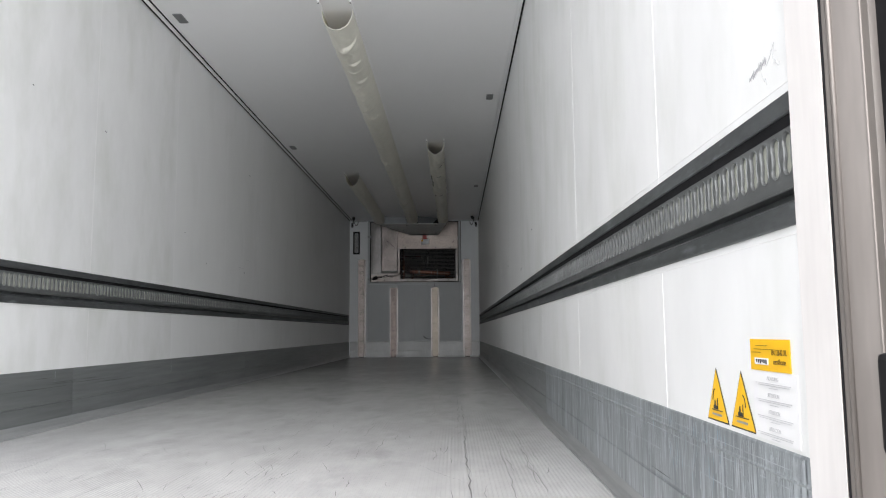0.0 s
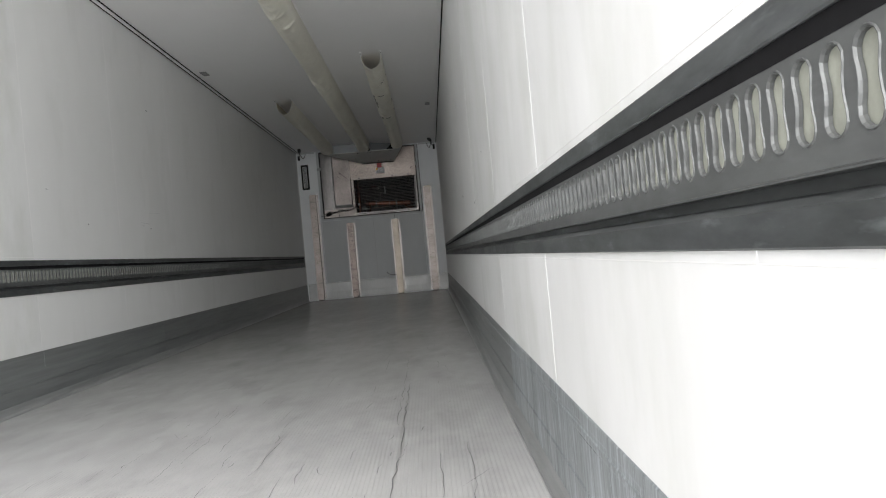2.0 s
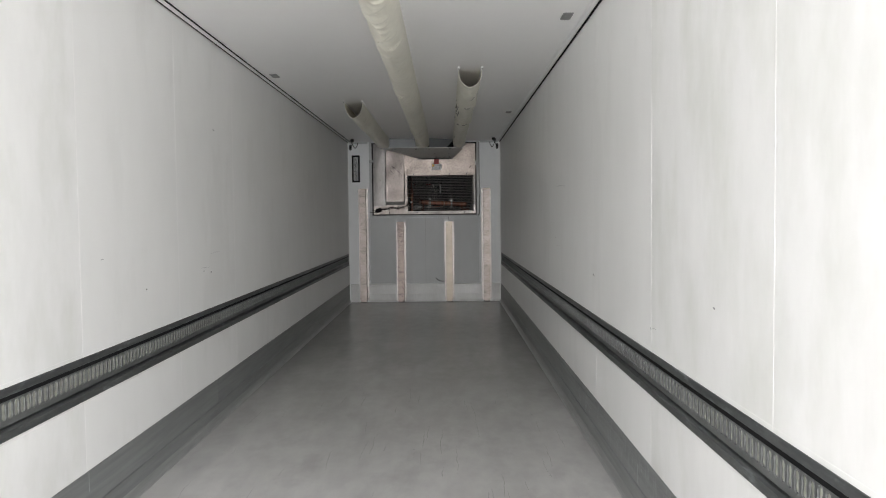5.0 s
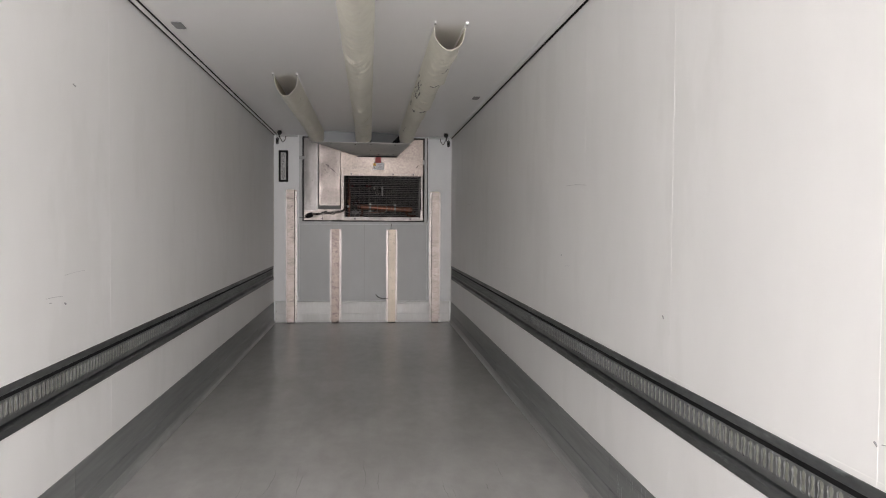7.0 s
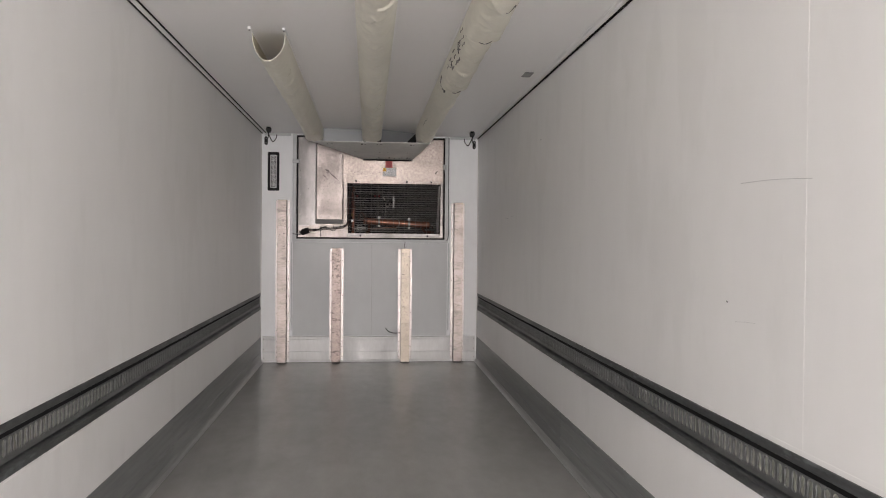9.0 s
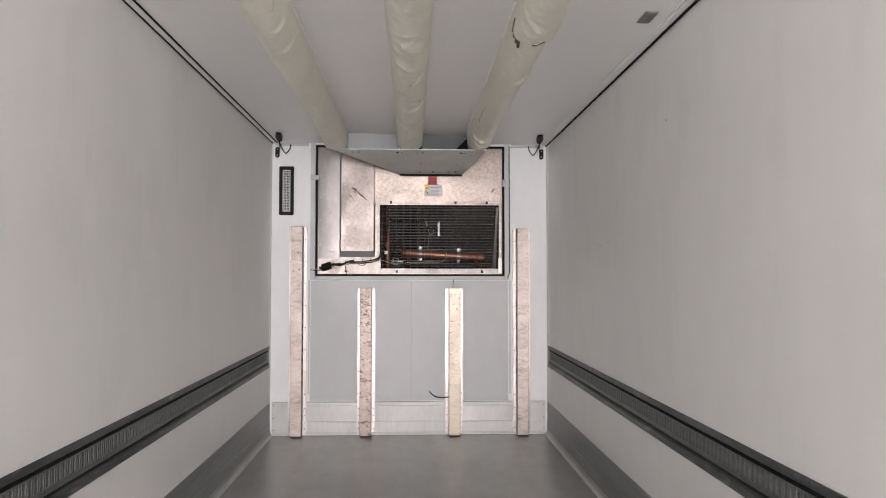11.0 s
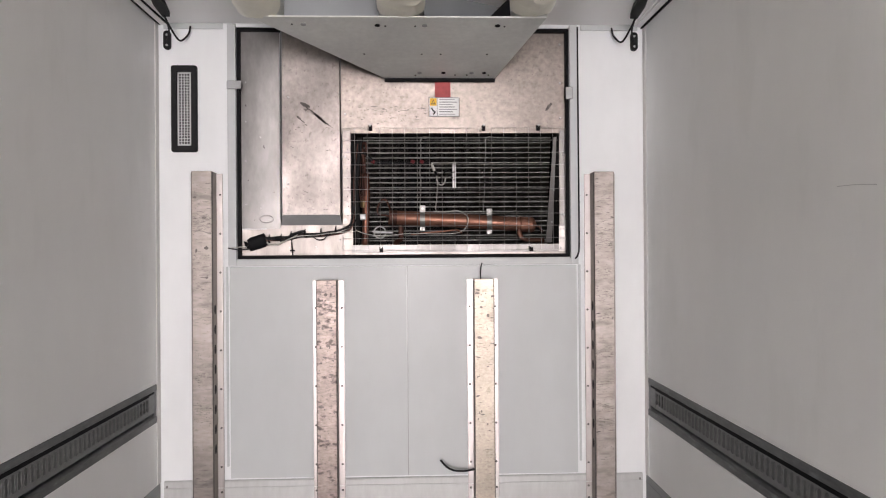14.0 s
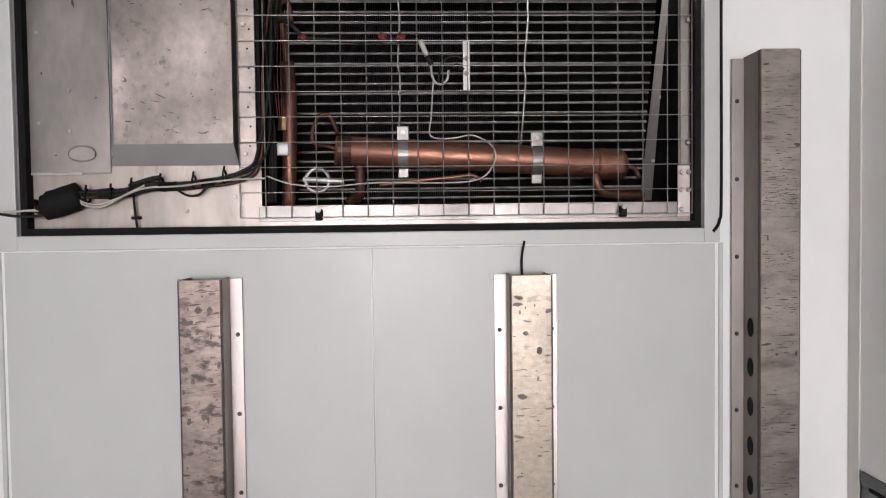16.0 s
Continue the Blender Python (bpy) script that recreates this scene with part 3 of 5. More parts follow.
part("sheath", tube([(0.03, -0.020, -0.005), (-0.03, -0.040, -0.012), (-0.09, -0.055, -0.008), (-0.135, -0.060, 0.012), (-0.168, -0.060, 0.048)], 0.005), M_BLACKC, cable)
cable = thing("loose_cable", "thin black cable running down into the post's top", "cable", at=(0.385, Y1 - 0.01, 1.30))
part("sheath", tube([(0.0, -0.010, -0.03), (-0.002, -0.012, 0.03), (0.006, -0.006, 0.075)], 0.003), M_BLACKC, cable)

# ---- cooling unit in the opening ----
YS = 13.392
unit = thing("cooling_unit", "bare aluminium cooling unit with a coil behind a wire guard", "cooling unit", at=(0, YS, 1.40))
def uz(z):
    return z - 1.40
# black rubber seal round it
for lo, hi in (((OX0, -0.036, uz(OZ0)), (OX0 + 0.016, 0.0, uz(OZ1))), ((OX1 - 0.016, -0.036, uz(OZ0)), (OX1, 0.0, uz(OZ1))), ((OX0 + 0.016, -0.036, uz(OZ0)), (OX1 - 0.016, 0.0, uz(OZ0 + 0.018))), ((OX0 + 0.016, -0.036, uz(OZ1 - 0.016)), (OX1 - 0.016, 0.0, uz(OZ1)))):
    part("rubber_seal", box(lo, hi), M_BLACK, unit, "black rubber seal")
CX0, CX1, CZ0, CZ1 = -0.264, 0.800, 1.470, 2.042
# sheets
part("lower_sheet", box((-0.825, -0.004, uz(1.420)), (CX0, 0.0, uz(1.600))), M_ALU, unit, "bare aluminium sheet")
part("side_core", box((-0.825, -0.011, uz(1.556)), (-0.632, -0.005, uz(2.556))), M_GREYSHEET, unit)
part("sheet_lap", box((-0.825, -0.0145, uz(1.552)), (-0.700, -0.0112, uz(1.558))), M_GREYSHEET, unit)
part("sheet_back", box((CX0 - 0.06, -0.001, uz(CZ1)), (0.830, 0.0, uz(2.556))), M_ALU2, unit)
part("right_sheet", box((CX1, -0.003, uz(1.420)), (0.830, 0.0, uz(CZ1))), M_ALU, unit)
part("sill_sheet", box((CX0, -0.003, uz(1.420)), (CX1, 0.0, uz(CZ0))), M_ALU, unit)
# the raised box with its folded edges
bm = bmesh.new()
bx0, bx1, bz0, bz1 = -0.616, -0.326, uz(1.625), uz(2.556)


def wavy_sheet(x0, x1, z0, z1, y, amp, seed, nx=14, nz=30):
    """A thin sheet that is not quite flat, so that its gloss wanders."""
    bm = bmesh.new()
    grid = []
    for j in range(nz + 1):
        row = []
        for i in range(nx + 1):
            u, v = i / nx, j / nz
            edge = min(1.0, 8 * min(u, 1 - u, v, 1 - v))
            px, pz = x0 + (x1 - x0) * u, z0 + (z1 - z0) * v
            row.append(bm.verts.new((px, y + amp * edge * noise.noise((px * 5 + seed, pz * 4, seed)), pz)))
        grid.append(row)
    for a, b in zip(grid, grid[1:]):
        for i in range(nx):
            bm.faces.new((a[i], a[i + 1], b[i + 1], b[i])).smooth = True
    return bm


f = [bm.verts.new(p) for p in ((bx0, -0.030, bz0), (bx1, -0.030, bz0), (bx1, -0.030, bz1), (bx0, -0.030, bz1))]
b = [bm.verts.new(p) for p in ((bx0 - 0.014, -0.004, bz0 - 0.052), (bx1 + 0.008, -0.004, bz0 - 0.052), (bx1 + 0.002, -0.004, bz1), (bx0 - 0.014, -0.004, bz1))]
for i in range(4):
    j = (i + 1) % 4
    bm.faces.new((f[i], b[i], b[j], f[j]))
bmesh.ops.recalc_face_normals(bm, faces=bm.faces)
bm.faces.ensure_lookup_table()
bm.faces[1].material_index = 1
part("upper_sheet", wavy_sheet(-0.320, 0.830, uz(CZ1), uz(2.556), -0.0026, 0.0026, 7.0, 40, 20), M_UPPER, unit, "scratched aluminium sheet")
part("panel_fold", bm, [M_GREYSHEET, M_PANEL], unit, "grey folded edges")
side = wavy_sheet(-0.825, -0.632, uz(1.556), uz(2.556), -0.0125, 0.003, 11.0, 16, 30)
for v in side.verts:
    u = (v.co.x + 0.825) / 0.193
    v.co.y -= 0.010 * u * (1 - u) * (1.3 - u)  # the sheet bulges a little
part("side_sheet", side, M_ALU2, unit, "dull riveted aluminium sheet")
part("raised_panel", wavy_sheet(bx0, bx1, bz0, bz1, -0.030, 0.006, 2.0), M_PANEL, unit, "bright dented aluminium panel")
part("stamped_oval", tube([(-0.70 + 0.034 * math.cos(a), -0.0165, uz(1.578) + 0.026 + 0.019 * math.sin(a)) for a in [math.tau * q / 12 for q in range(13)]], 0.0018, 6, 3), M_ZINC, unit)
for x, z in ((-0.802, 2.30), (-0.802, 2.10), (-0.802, 1.90), (-0.802, 1.68), (-0.802, 1.50), (-0.728, 2.42), (-0.728, 2.02), (-0.728, 1.76), (-0.728, 1.66), (-0.588, 1.782), (-0.585, 2.22), (0.806, 2.50), (0.806, 2.30), (0.806, 2.12), (-0.300, 2.46), (-0.300, 2.14), (-0.330, 1.545), (-0.330, 1.495), (-0.45, 1.46), (-0.585, 1.46)):
    y = -0.032 if -0.61 < x < -0.33 and z > 1.63 else (-0.0125 if x < -0.62 and z > 1.56 else -0.004)
    part("screw", cyl((x, y + 0.002, uz(z)), (x, y - 0.003, uz(z)), 0.0062, 10, 0.004), M_WIRE, unit)

# the dark cavity behind, its shade put into near-black panels
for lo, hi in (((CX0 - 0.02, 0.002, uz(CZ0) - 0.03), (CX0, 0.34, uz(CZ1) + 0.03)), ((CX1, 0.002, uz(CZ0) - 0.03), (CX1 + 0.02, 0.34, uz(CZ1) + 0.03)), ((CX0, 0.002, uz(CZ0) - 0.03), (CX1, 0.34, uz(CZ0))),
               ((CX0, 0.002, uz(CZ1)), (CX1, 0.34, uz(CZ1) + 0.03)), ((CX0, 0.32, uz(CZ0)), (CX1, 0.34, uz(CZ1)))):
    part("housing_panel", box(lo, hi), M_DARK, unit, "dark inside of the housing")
# coil that leans back towards its foot
def coil_y(z):
    return 0.075 + 0.16 * (CZ1 - z) / (CZ1 - CZ0)
fins = bmesh.new()
for k in range(168):
    x = CX0 + 0.05 + k * 0.0059
    a = [fins.verts.new((x + dx, coil_y(z) + dy, uz(z))) for z, dy, dx in ((CZ0 + 0.01, 0.0, 0), (CZ1 - 0.005, 0.0, 0), (CZ1 - 0.005, 0.05, 0), (CZ0 + 0.01, 0.05, 0))]
    fins.faces.new(a)
fins_ob = part("fin_pack", fins, M_FIN, unit, "close dark cooling fins")
fins_ob["kind"] = "stuff"
for k in range(22):
    z = CZ1 - 0.012 - k * 0.0255
    y = coil_y(z) - 0.004
    xl = CX0 + 0.050 + 0.008 * (k > 8)
    part("coil_tube", cyl((xl, y, uz(z)), (CX1 - 0.030, y, uz(z)), 0.0035, 7), M_TUBE, unit)
bm = bmesh.new()
add_box(bm, (CX1 - 0.056, -0.004, -0.286), (CX1 - 0.018, 0.0, 0.286))
add_box(bm, (CX1 - 0.018, -0.004, -0.286), (CX1 - 0.015, 0.034, 0.286))
for v in bm.verts:
    v.co.x += 0.040 + 0.018 * (v.co.z - 0.286) / 0.572
lean = math.atan2(0.16, CZ1 - CZ0)
bmesh.ops.transform(bm, matrix=Matrix.Translation((0, coil_y((CZ0 + CZ1) / 2) - 0.012, uz((CZ0 + CZ1) / 2))) @ Matrix.Rotation(lean, 4, "X"), verts=bm.verts)
part("end_bracket", bm, M_ALU2, unit, "leaning aluminium bracket")
for k in range(3):
    z = CZ0 + 0.12 + 0.17 * k
    y = coil_y(z) - 0.018
    part("screw", cyl((CX1 - 0.010 + 0.032 * (z - CZ0), y, uz(z)), (CX1 - 0.010 + 0.032 * (z - CZ0), y - 0.004, uz(z)), 0.005, 8), M_GREYSHEET, unit)
# support rods of the coil
for x in (0.085, 0.425):
    part("support_rod", tube([(x + 0.060, coil_y(CZ1 - 0.02) - 0.012, uz(CZ1 - 0.012)), (x + 0.004, coil_y(CZ1 - 0.02) - 0.012, uz(CZ1 - 0.016)), (x + 0.002, coil_y(1.95) - 0.012, uz(1.95)), (x - 0.004, coil_y(1.85) - 0.012, uz(1.85)), (x + 0.001, coil_y(1.80) - 0.012, uz(1.80)), (x - 0.006, coil_y(1.64) - 0.012, uz(1.64))], 0.0030, 6), M_ZINC, unit)

# copper pipes
PY = 0.052
header = part("copper_header", tube([(-0.070, PY, uz(1.612)), (-0.055, PY, uz(1.612)), (0.28, PY + 0.004, uz(1.594)), (0.60, PY + 0.01, uz(1.574)), (0.640, PY + 0.011, uz(1.572))], 0.0375, 20, 4), M_COPPER, unit, "thick copper pipe", True)
part("copper_collar", tube([(-0.076, PY, uz(1.6125)), (-0.040, PY, uz(1.611))], 0.0395, 20, 2), M_COPPERD, unit)
bm = tube([(0.600, PY + 0.010, uz(1.574)), (0.650, PY + 0.011, uz(1.571)), (0.672, PY + 0.011, uz(1.570)), (0.686, PY + 0.012, uz(1.5695))], 0.0415, 20, 4)
for v in bm.verts:
    if v.co.x > 0.662:
        k = math.sqrt(max(0.05, 1 - ((v.co.x - 0.662) / 0.0255) ** 2))
        v.co.y, v.co.z = PY + 0.0115 + (v.co.y - PY - 0.0115) * k, uz(1.5705) + (v.co.z - uz(1.5705)) * k
part("copper_cap", bm, M_COPPER, unit, "rounded copper end cap", True)
part("copper_neck", tube([(0.680, PY + 0.012, uz(1.566)), (0.705, PY + 0.012, uz(1.560)), (0.720, PY + 0.016, uz(1.535))], 0.0065, 10, 4), M_COPPERD, unit, smooth=True)


def band(x, y, z, r, wide, a0, a1, thick=0.003):
    """A flat strap bent round a pipe that runs along x."""
    bm = bmesh.new()
    rows = []
    for k in range(19):
        a = radians(a0 + (a1 - a0) * k / 18)
        rows.append([bm.verts.new((x + dx, y + q * math.cos(a), z + q * math.sin(a))) for dx, q in ((-wide / 2, r), (-wide / 2, r + thick), (wide / 2, r + thick), (wide / 2, r))])
    for a, b in zip(rows, rows[1:]):
        for i in range(4):
            bm.faces.new((a[i], a[(i + 1) % 4], b[(i + 1) % 4], b[i]))
    bm.faces.new(rows[0]), bm.faces.new(rows[-1][::-1])
    bmesh.ops.recalc_face_normals(bm, faces=bm.faces)
    return bm


for x, z in ((0.092, 1.602), (0.440, 1.584)):
    part("pipe_clamp", band(x, PY + 0.004, uz(z), 0.0385, 0.026, 84, 276), M_ZINC, unit, "zinc pipe clamp")
    part("clamp_tab", box((x - 0.016, PY - 0.016, uz(z) + 0.028), (x + 0.016, PY - 0.012, uz(z) + 0.072), 0.002), M_ZINC, unit)
    part("clamp_foot", box((x - 0.014, PY - 0.010, uz(z) - 0.062), (x + 0.014, PY - 0.006, uz(z) - 0.032), 0.002), M_ZINC, unit)
    part("clamp_bolt", cyl((x, PY - 0.016, uz(z) + 0.055), (x, PY - 0.022, uz(z) + 0.055), 0.006, 8), M_GREYSHEET, unit)
part("copper_riser", tube([(-0.207, 0.06, uz(1.47)), (-0.202, 0.06, uz(1.60)), (-0.198, 0.05, uz(1.76)), (-0.204, 0.055, uz(1.84))], 0.0185, 12, 4), M_RISER, unit, "dull copper riser", True)
part("copper_riser", tube([(-0.204, 0.055, uz(1.83)), (-0.212, 0.05, uz(1.92)), (-0.222, 0.06, uz(1.985)), (-0.202, 0.07, uz(2.0)), (-0.194, 0.08, uz(1.95))], 0.007, 8, 5), M_COPPERD, unit, smooth=True)
part("copper_loop", tube([(-0.075, PY, uz(1.615)), (-0.105, PY, uz(1.625)), (-0.135, 0.04, uz(1.63)), (-0.140, 0.035, uz(1.66)), (-0.120, 0.035, uz(1.70)), (-0.095, 0.035, uz(1.70)), (-0.075, 0.04, uz(1.655))], 0.0055, 8, 5), M_COPPERD, unit, smooth=True)
part("copper_elbow", tube([(-0.020, 0.05, uz(1.575)), (-0.020, 0.05, uz(1.53)), (-0.022, 0.06, uz(1.50)), (-0.050, 0.08, uz(1.48))], 0.014, 10, 4), M_COPPERD, unit, smooth=True)
part("copper_elbow", tube([(0.598, 0.05, uz(1.56)), (0.599, 0.048, uz(1.525)), (0.618, 0.05, uz(1.498)), (0.66, 0.06, uz(1.492)), (0.73, 0.075, uz(1.490))], 0.013, 10, 4), M_COPPER, unit, smooth=True)
part("copper_line", tube([(0.03, 0.045, uz(1.522)), (0.12, 0.04, uz(1.532)), (0.22, 0.035, uz(1.540)), (0.27, 0.035, uz(1.545)), (0.295, 0.04, uz(1.530))], 0.005, 7), M_COPPER, unit, smooth=True)
for k in range(3):
    part("black_lead", tube([(-0.252 + 0.007 * k, 0.030 + 0.006 * k, uz(1.480)), (-0.246 + 0.006 * k, 0.026, uz(1.62)), (-0.250 + 0.004 * k, 0.026, uz(1.78)), (-0.246 + 0.008 * k, 0.030, uz(1.90)), (-0.238 + 0.010 * k, 0.034, uz(2.025))], 0.0050, 6, 5), M_BLACKC, unit)
for k in range(5):
    part("capillary", tube([(-0.228 + 0.006 * k, 0.045, uz(1.97)), (-0.236 + 0.009 * k, 0.04, uz(1.82)), (-0.228 + 0.005 * k, 0.04, uz(1.70))], 0.0015, 5), M_COPPERD, unit)
part("valve_body", tube([(-0.215, 0.05, uz(1.665)), (-0.213, 0.05, uz(1.700))], 0.016, 10, 2), material("brass_valve", (0.16, 0.11, 0.055), 0.5, 0.8, 0.2, 20), unit, "brass valve")
part("valve_cap", box((-0.232, 0.030, uz(1.600)), (-0.200, 0.060, uz(1.632)), 0.006, 2), M_GRILLE, unit, "grey cap")
part("sight_ring", tube([(-0.128 + 0.030 * math.cos(a), 0.030, uz(1.535) + 0.030 * math.sin(a)) for a in [math.tau * q / 12 for q in range(13)]], 0.0045, 6, 3), M_GREYSHEET, unit)
part("valve_stem", cyl((-0.165, 0.032, uz(1.538)), (-0.060, 0.032, uz(1.532)), 0.008, 10), M_GREYSHEET, unit)

# sensor bracket, wires and red plugs
part("sensor_bracket", box((0.249, 0.030, uz(1.764)), (0.267, 0.036, uz(1.890)), 0.001), M_GRILLE, unit, "pale metal sensor bracket")
for z in (1.798, 1.836):
    part("screw", cyl((0.258, 0.030, uz(z + 0.008)), (0.258, 0.025, uz(z + 0.008)), 0.0062, 8), M_ZINC, unit)
part("sensor_lead", tube([(0.250, 0.03, uz(1.842)), (0.228, 0.026, uz(1.850)), (0.205, 0.03, uz(1.842)), (0.192, 0.03, uz(1.822)), (0.186, 0.03, uz(1.790)), (0.200, 0.03, uz(1.782)), (0.214, 0.03, uz(1.800))], 0.0030, 6), M_BLACKC, unit)
part("sensor_lead", tube([(0.250, 0.028, uz(1.815)), (0.236, 0.026, uz(1.826)), (0.222, 0.026, uz(1.822))], 0.0045, 6), M_BLACKC, unit)
part("sensor_plug", cyl((0.140, 0.028, uz(1.890)), (0.156, 0.028, uz(1.852)), 0.0068, 10), M_WHITEC, unit, "white plug")
part("sensor_plug", cyl((0.157, 0.028, uz(1.850)), (0.168, 0.028, uz(1.828)), 0.0062, 10), M_BLACKC, unit, "black plug")
part("white_lead", tube([(0.166, 0.028, uz(1.832)), (0.168, 0.026, uz(1.805)), (0.176, 0.026, uz(1.785)), (0.194, 0.026, uz(1.778)), (0.208, 0.026, uz(1.792)), (0.212, 0.028, uz(1.815))], 0.0032, 6), M_WHITEC, unit, "white sensor lead")
part("white_lead", tube([(0.172, 0.03, uz(1.79)), (0.166, 0.02, uz(1.70)), (0.163, 0.012, uz(1.645)), (0.215, 0.012, uz(1.638)), (0.27, 0.010, uz(1.645)), (0.318, 0.010, uz(1.62)), (0.328, 0.010, uz(1.585)), (0.305, 0.012, uz(1.545)), (0.26, 0.014, uz(1.528)), (0.16, 0.016, uz(1.525)), (0.02, 0.016, uz(1.527)), (-0.10, 0.012, uz(1.518)), (-0.19, 0.004, uz(1.525)), (-0.250, -0.008, uz(1.545))], 0.0021, 6), M_WHITEC, unit, "thin white cable")
part("heater_lead", tube([(-0.235, 0.03, uz(1.945)), (-0.200, 0.03, uz(1.940)), (-0.172, 0.03, uz(1.915)), (-0.150, 0.035, uz(1.898)), (-0.02, 0.05, uz(1.893)), (0.06, 0.05, uz(1.897)), (0.115, 0.045, uz(1.892)), (0.138, 0.035, uz(1.890))], 0.0060, 7), M_BLACKC, unit)
for x in (-0.160, 0.045, 0.092):
    part("red_plug", cyl((x - 0.010, 0.036, uz(1.905)), (x + 0.008, 0.036, uz(1.896)), 0.0092, 8), M_DARKRED, unit, "dark red wire plug")

# welded wire guard
GX0, GX1, GZ0, GZ1 = -0.314, 0.828, 1.440, 2.065
guard_y = -0.022
for k in range(19):
    x = GX0 + (GX1 - GX0) * k / 18
    part("guard_wire", cyl((x, guard_y, uz(GZ0)), (x, guard_y, uz(GZ1)), 0.0015, 5), M_WIRE, unit)
for k in range(11):
    z = GZ0 + (GZ1 - GZ0) * k / 10
    part("guard_wire", cyl((GX0, guard_y - 0.003, uz(z)), (GX1, guard_y - 0.003, uz(z)), 0.0013, 5), M_WIRE, unit)
# frame strips and clips that hold it
strip = part("guard_frame", box((-0.314, -0.016, uz(1.572)), (CX0 - 0.008, -0.012, uz(2.055)), 0.001), M_PANEL, unit, "bright strip with small dark holes")
for k in range(9):
    part("strip_hole", cyl((-0.288 + 0.003 * math.sin(k * 2.3), -0.0165, uz(1.62 + 0.048 * k)), (-0.288 + 0.003 * math.sin(k * 2.3), -0.0145, uz(1.62 + 0.048 * k)), 0.0028, 8), M_DARK, strip)
part("guard_frame", box((CX0 - 0.006, -0.010, uz(1.430)), (GX1 - 0.03, -0.005, uz(CZ0) - 0.002), 0.001), M_ALU2, unit)
part("guard_frame", box((CX1 + 0.002, -0.010, uz(1.56)), (GX1 - 0.004, -0.005, uz(2.055)), 0.001), M_ALU2, unit)
part("corner_plate", box((CX1 - 0.006, -0.014, uz(1.432)), (GX1 - 0.002, -0.010, uz(1.562)), 0.001), M_FLANGE, unit, "bright corner plate")
for x, z in ((CX1 + 0.004, 1.545), (CX1 + 0.022, 1.545), (CX1 + 0.004, 1.50), (CX1 + 0.022, 1.50), (CX1 + 0.004, 1.45), (GX1 - 0.008, 1.62), (GX1 - 0.008, 1.93), (GX0 + 0.014, 1.60), (GX0 + 0.014, 1.92)):
    part("screw", cyl((x, -0.013, uz(z)), (x, -0.0185, uz(z)), 0.0075, 10, 0.005), M_WIRE, unit)
for x, z in ((-0.172, 2.067), (0.408, 2.067), (0.690, 2.067), (-0.120, 1.446), (0.650, 1.446)):
    clip = part("guard_clip", box((x - 0.009, -0.028, uz(z) - 0.014), (x + 0.009, -0.003, uz(z) + 0.014), 0.003), M_BLACK, unit, "black clip with a steel screw")
    part("screw", cyl((x, -0.028, uz(z) + 0.012), (x, -0.034, uz(z) + 0.012), 0.0065, 8), M_ZINC, clip)
# holding brackets at the sides of the opening
part("side_clip", box((-0.885, -0.066, uz(2.255)), (-0.812, -0.058, uz(2.298)), 0.003), M_GREYSHEET, unit)
part("side_clip", box((0.824, -0.066, uz(2.205)), (0.862, -0.058, uz(2.268)), 0.003), M_GREYSHEET, unit)

# labels under the air outlet
part("red_label", box((0.160, -0.0082, uz(2.226)), (0.240, -0.0042, uz(2.312))), M_RED, unit, "plain red label")
info = part("warning_label", box((0.131, -0.0062, uz(2.129)), (0.283, -0.0042, uz(2.224))), M_PAPER, unit, "white label with a yellow warning field")
part("label_border", box((0.1275, -0.0052, uz(2.1255)), (0.2865, -0.0036, uz(2.2275))), M_INK, info)
part("yellow_field", box((0.134, -0.0074, uz(2.183)), (0.168, -0.0060, uz(2.221))), M_YELLOW, info)
part("triangle", prism([(0.151, -0.0078, uz(2.214)), (0.139, -0.0078, uz(2.190)), (0.163, -0.0078, uz(2.190))], (0, 0.001, 0)), M_INK, info)
part("triangle", prism([(0.151, -0.0082, uz(2.209)), (0.1435, -0.0082, uz(2.193)), (0.1585, -0.0082, uz(2.193))], (0, 0.001, 0)), M_YELLOW, info)
part("pictogram", tube([(0.141, -0.0066, uz(2.172)), (0.150, -0.0066, uz(2.158)), (0.160, -0.0066, uz(2.150)), (0.150, -0.0066, uz(2.138))], 0.004, 5), M_INK, info)
part("divider", box((0.1705, -0.0074, uz(2.130)), (0.1725, -0.0060, uz(2.223))), M_INK, info)
for k in range(7):
    part("text_bar", box((0.182, -0.0070, uz(2.212 - 0.0125 * k)), (0.262 + 0.012 * math.sin(k * 2.1), -0.0060, uz(2.2155 - 0.0125 * k))), M_INK if k % 2 else M_INKGREY, info)

# scratches in the bare sheets
rnd = random.Random(23)
bm = bmesh.new()


def scratch(x, z, y, w, h, tilt):
    """One dark nick with a ragged outline."""
    ring = [math.tau * (q + 0.3 * rnd.random()) / 8 for q in range(8)]
    bm.faces.new([bm.verts.new((x + w * math.cos(a) * rnd.uniform(0.6, 1.2) - tilt * h * math.sin(a), y, uz(z) + tilt * w * math.cos(a) + h * math.sin(a) * rnd.uniform(0.5, 1.3))) for a in ring])


FY, UY = -0.0366, -0.0066
for z, n in ((1.650, 12), (1.690, 9), (1.735, 8), (1.845, 4), (1.965, 7), (2.065, 9), (2.16, 5)):
    for k in range(n):
        scratch(rnd.uniform(-0.600, -0.350), z + rnd.gauss(0, 0.012), FY, 0.002 + 0.013 * rnd.random() ** 2.5, rnd.uniform(0.0006, 0.0024), rnd.uniform(-0.5, 0.3))
scratch(-0.52, 1.998, FY, 0.060, 0.0008, 0.03)
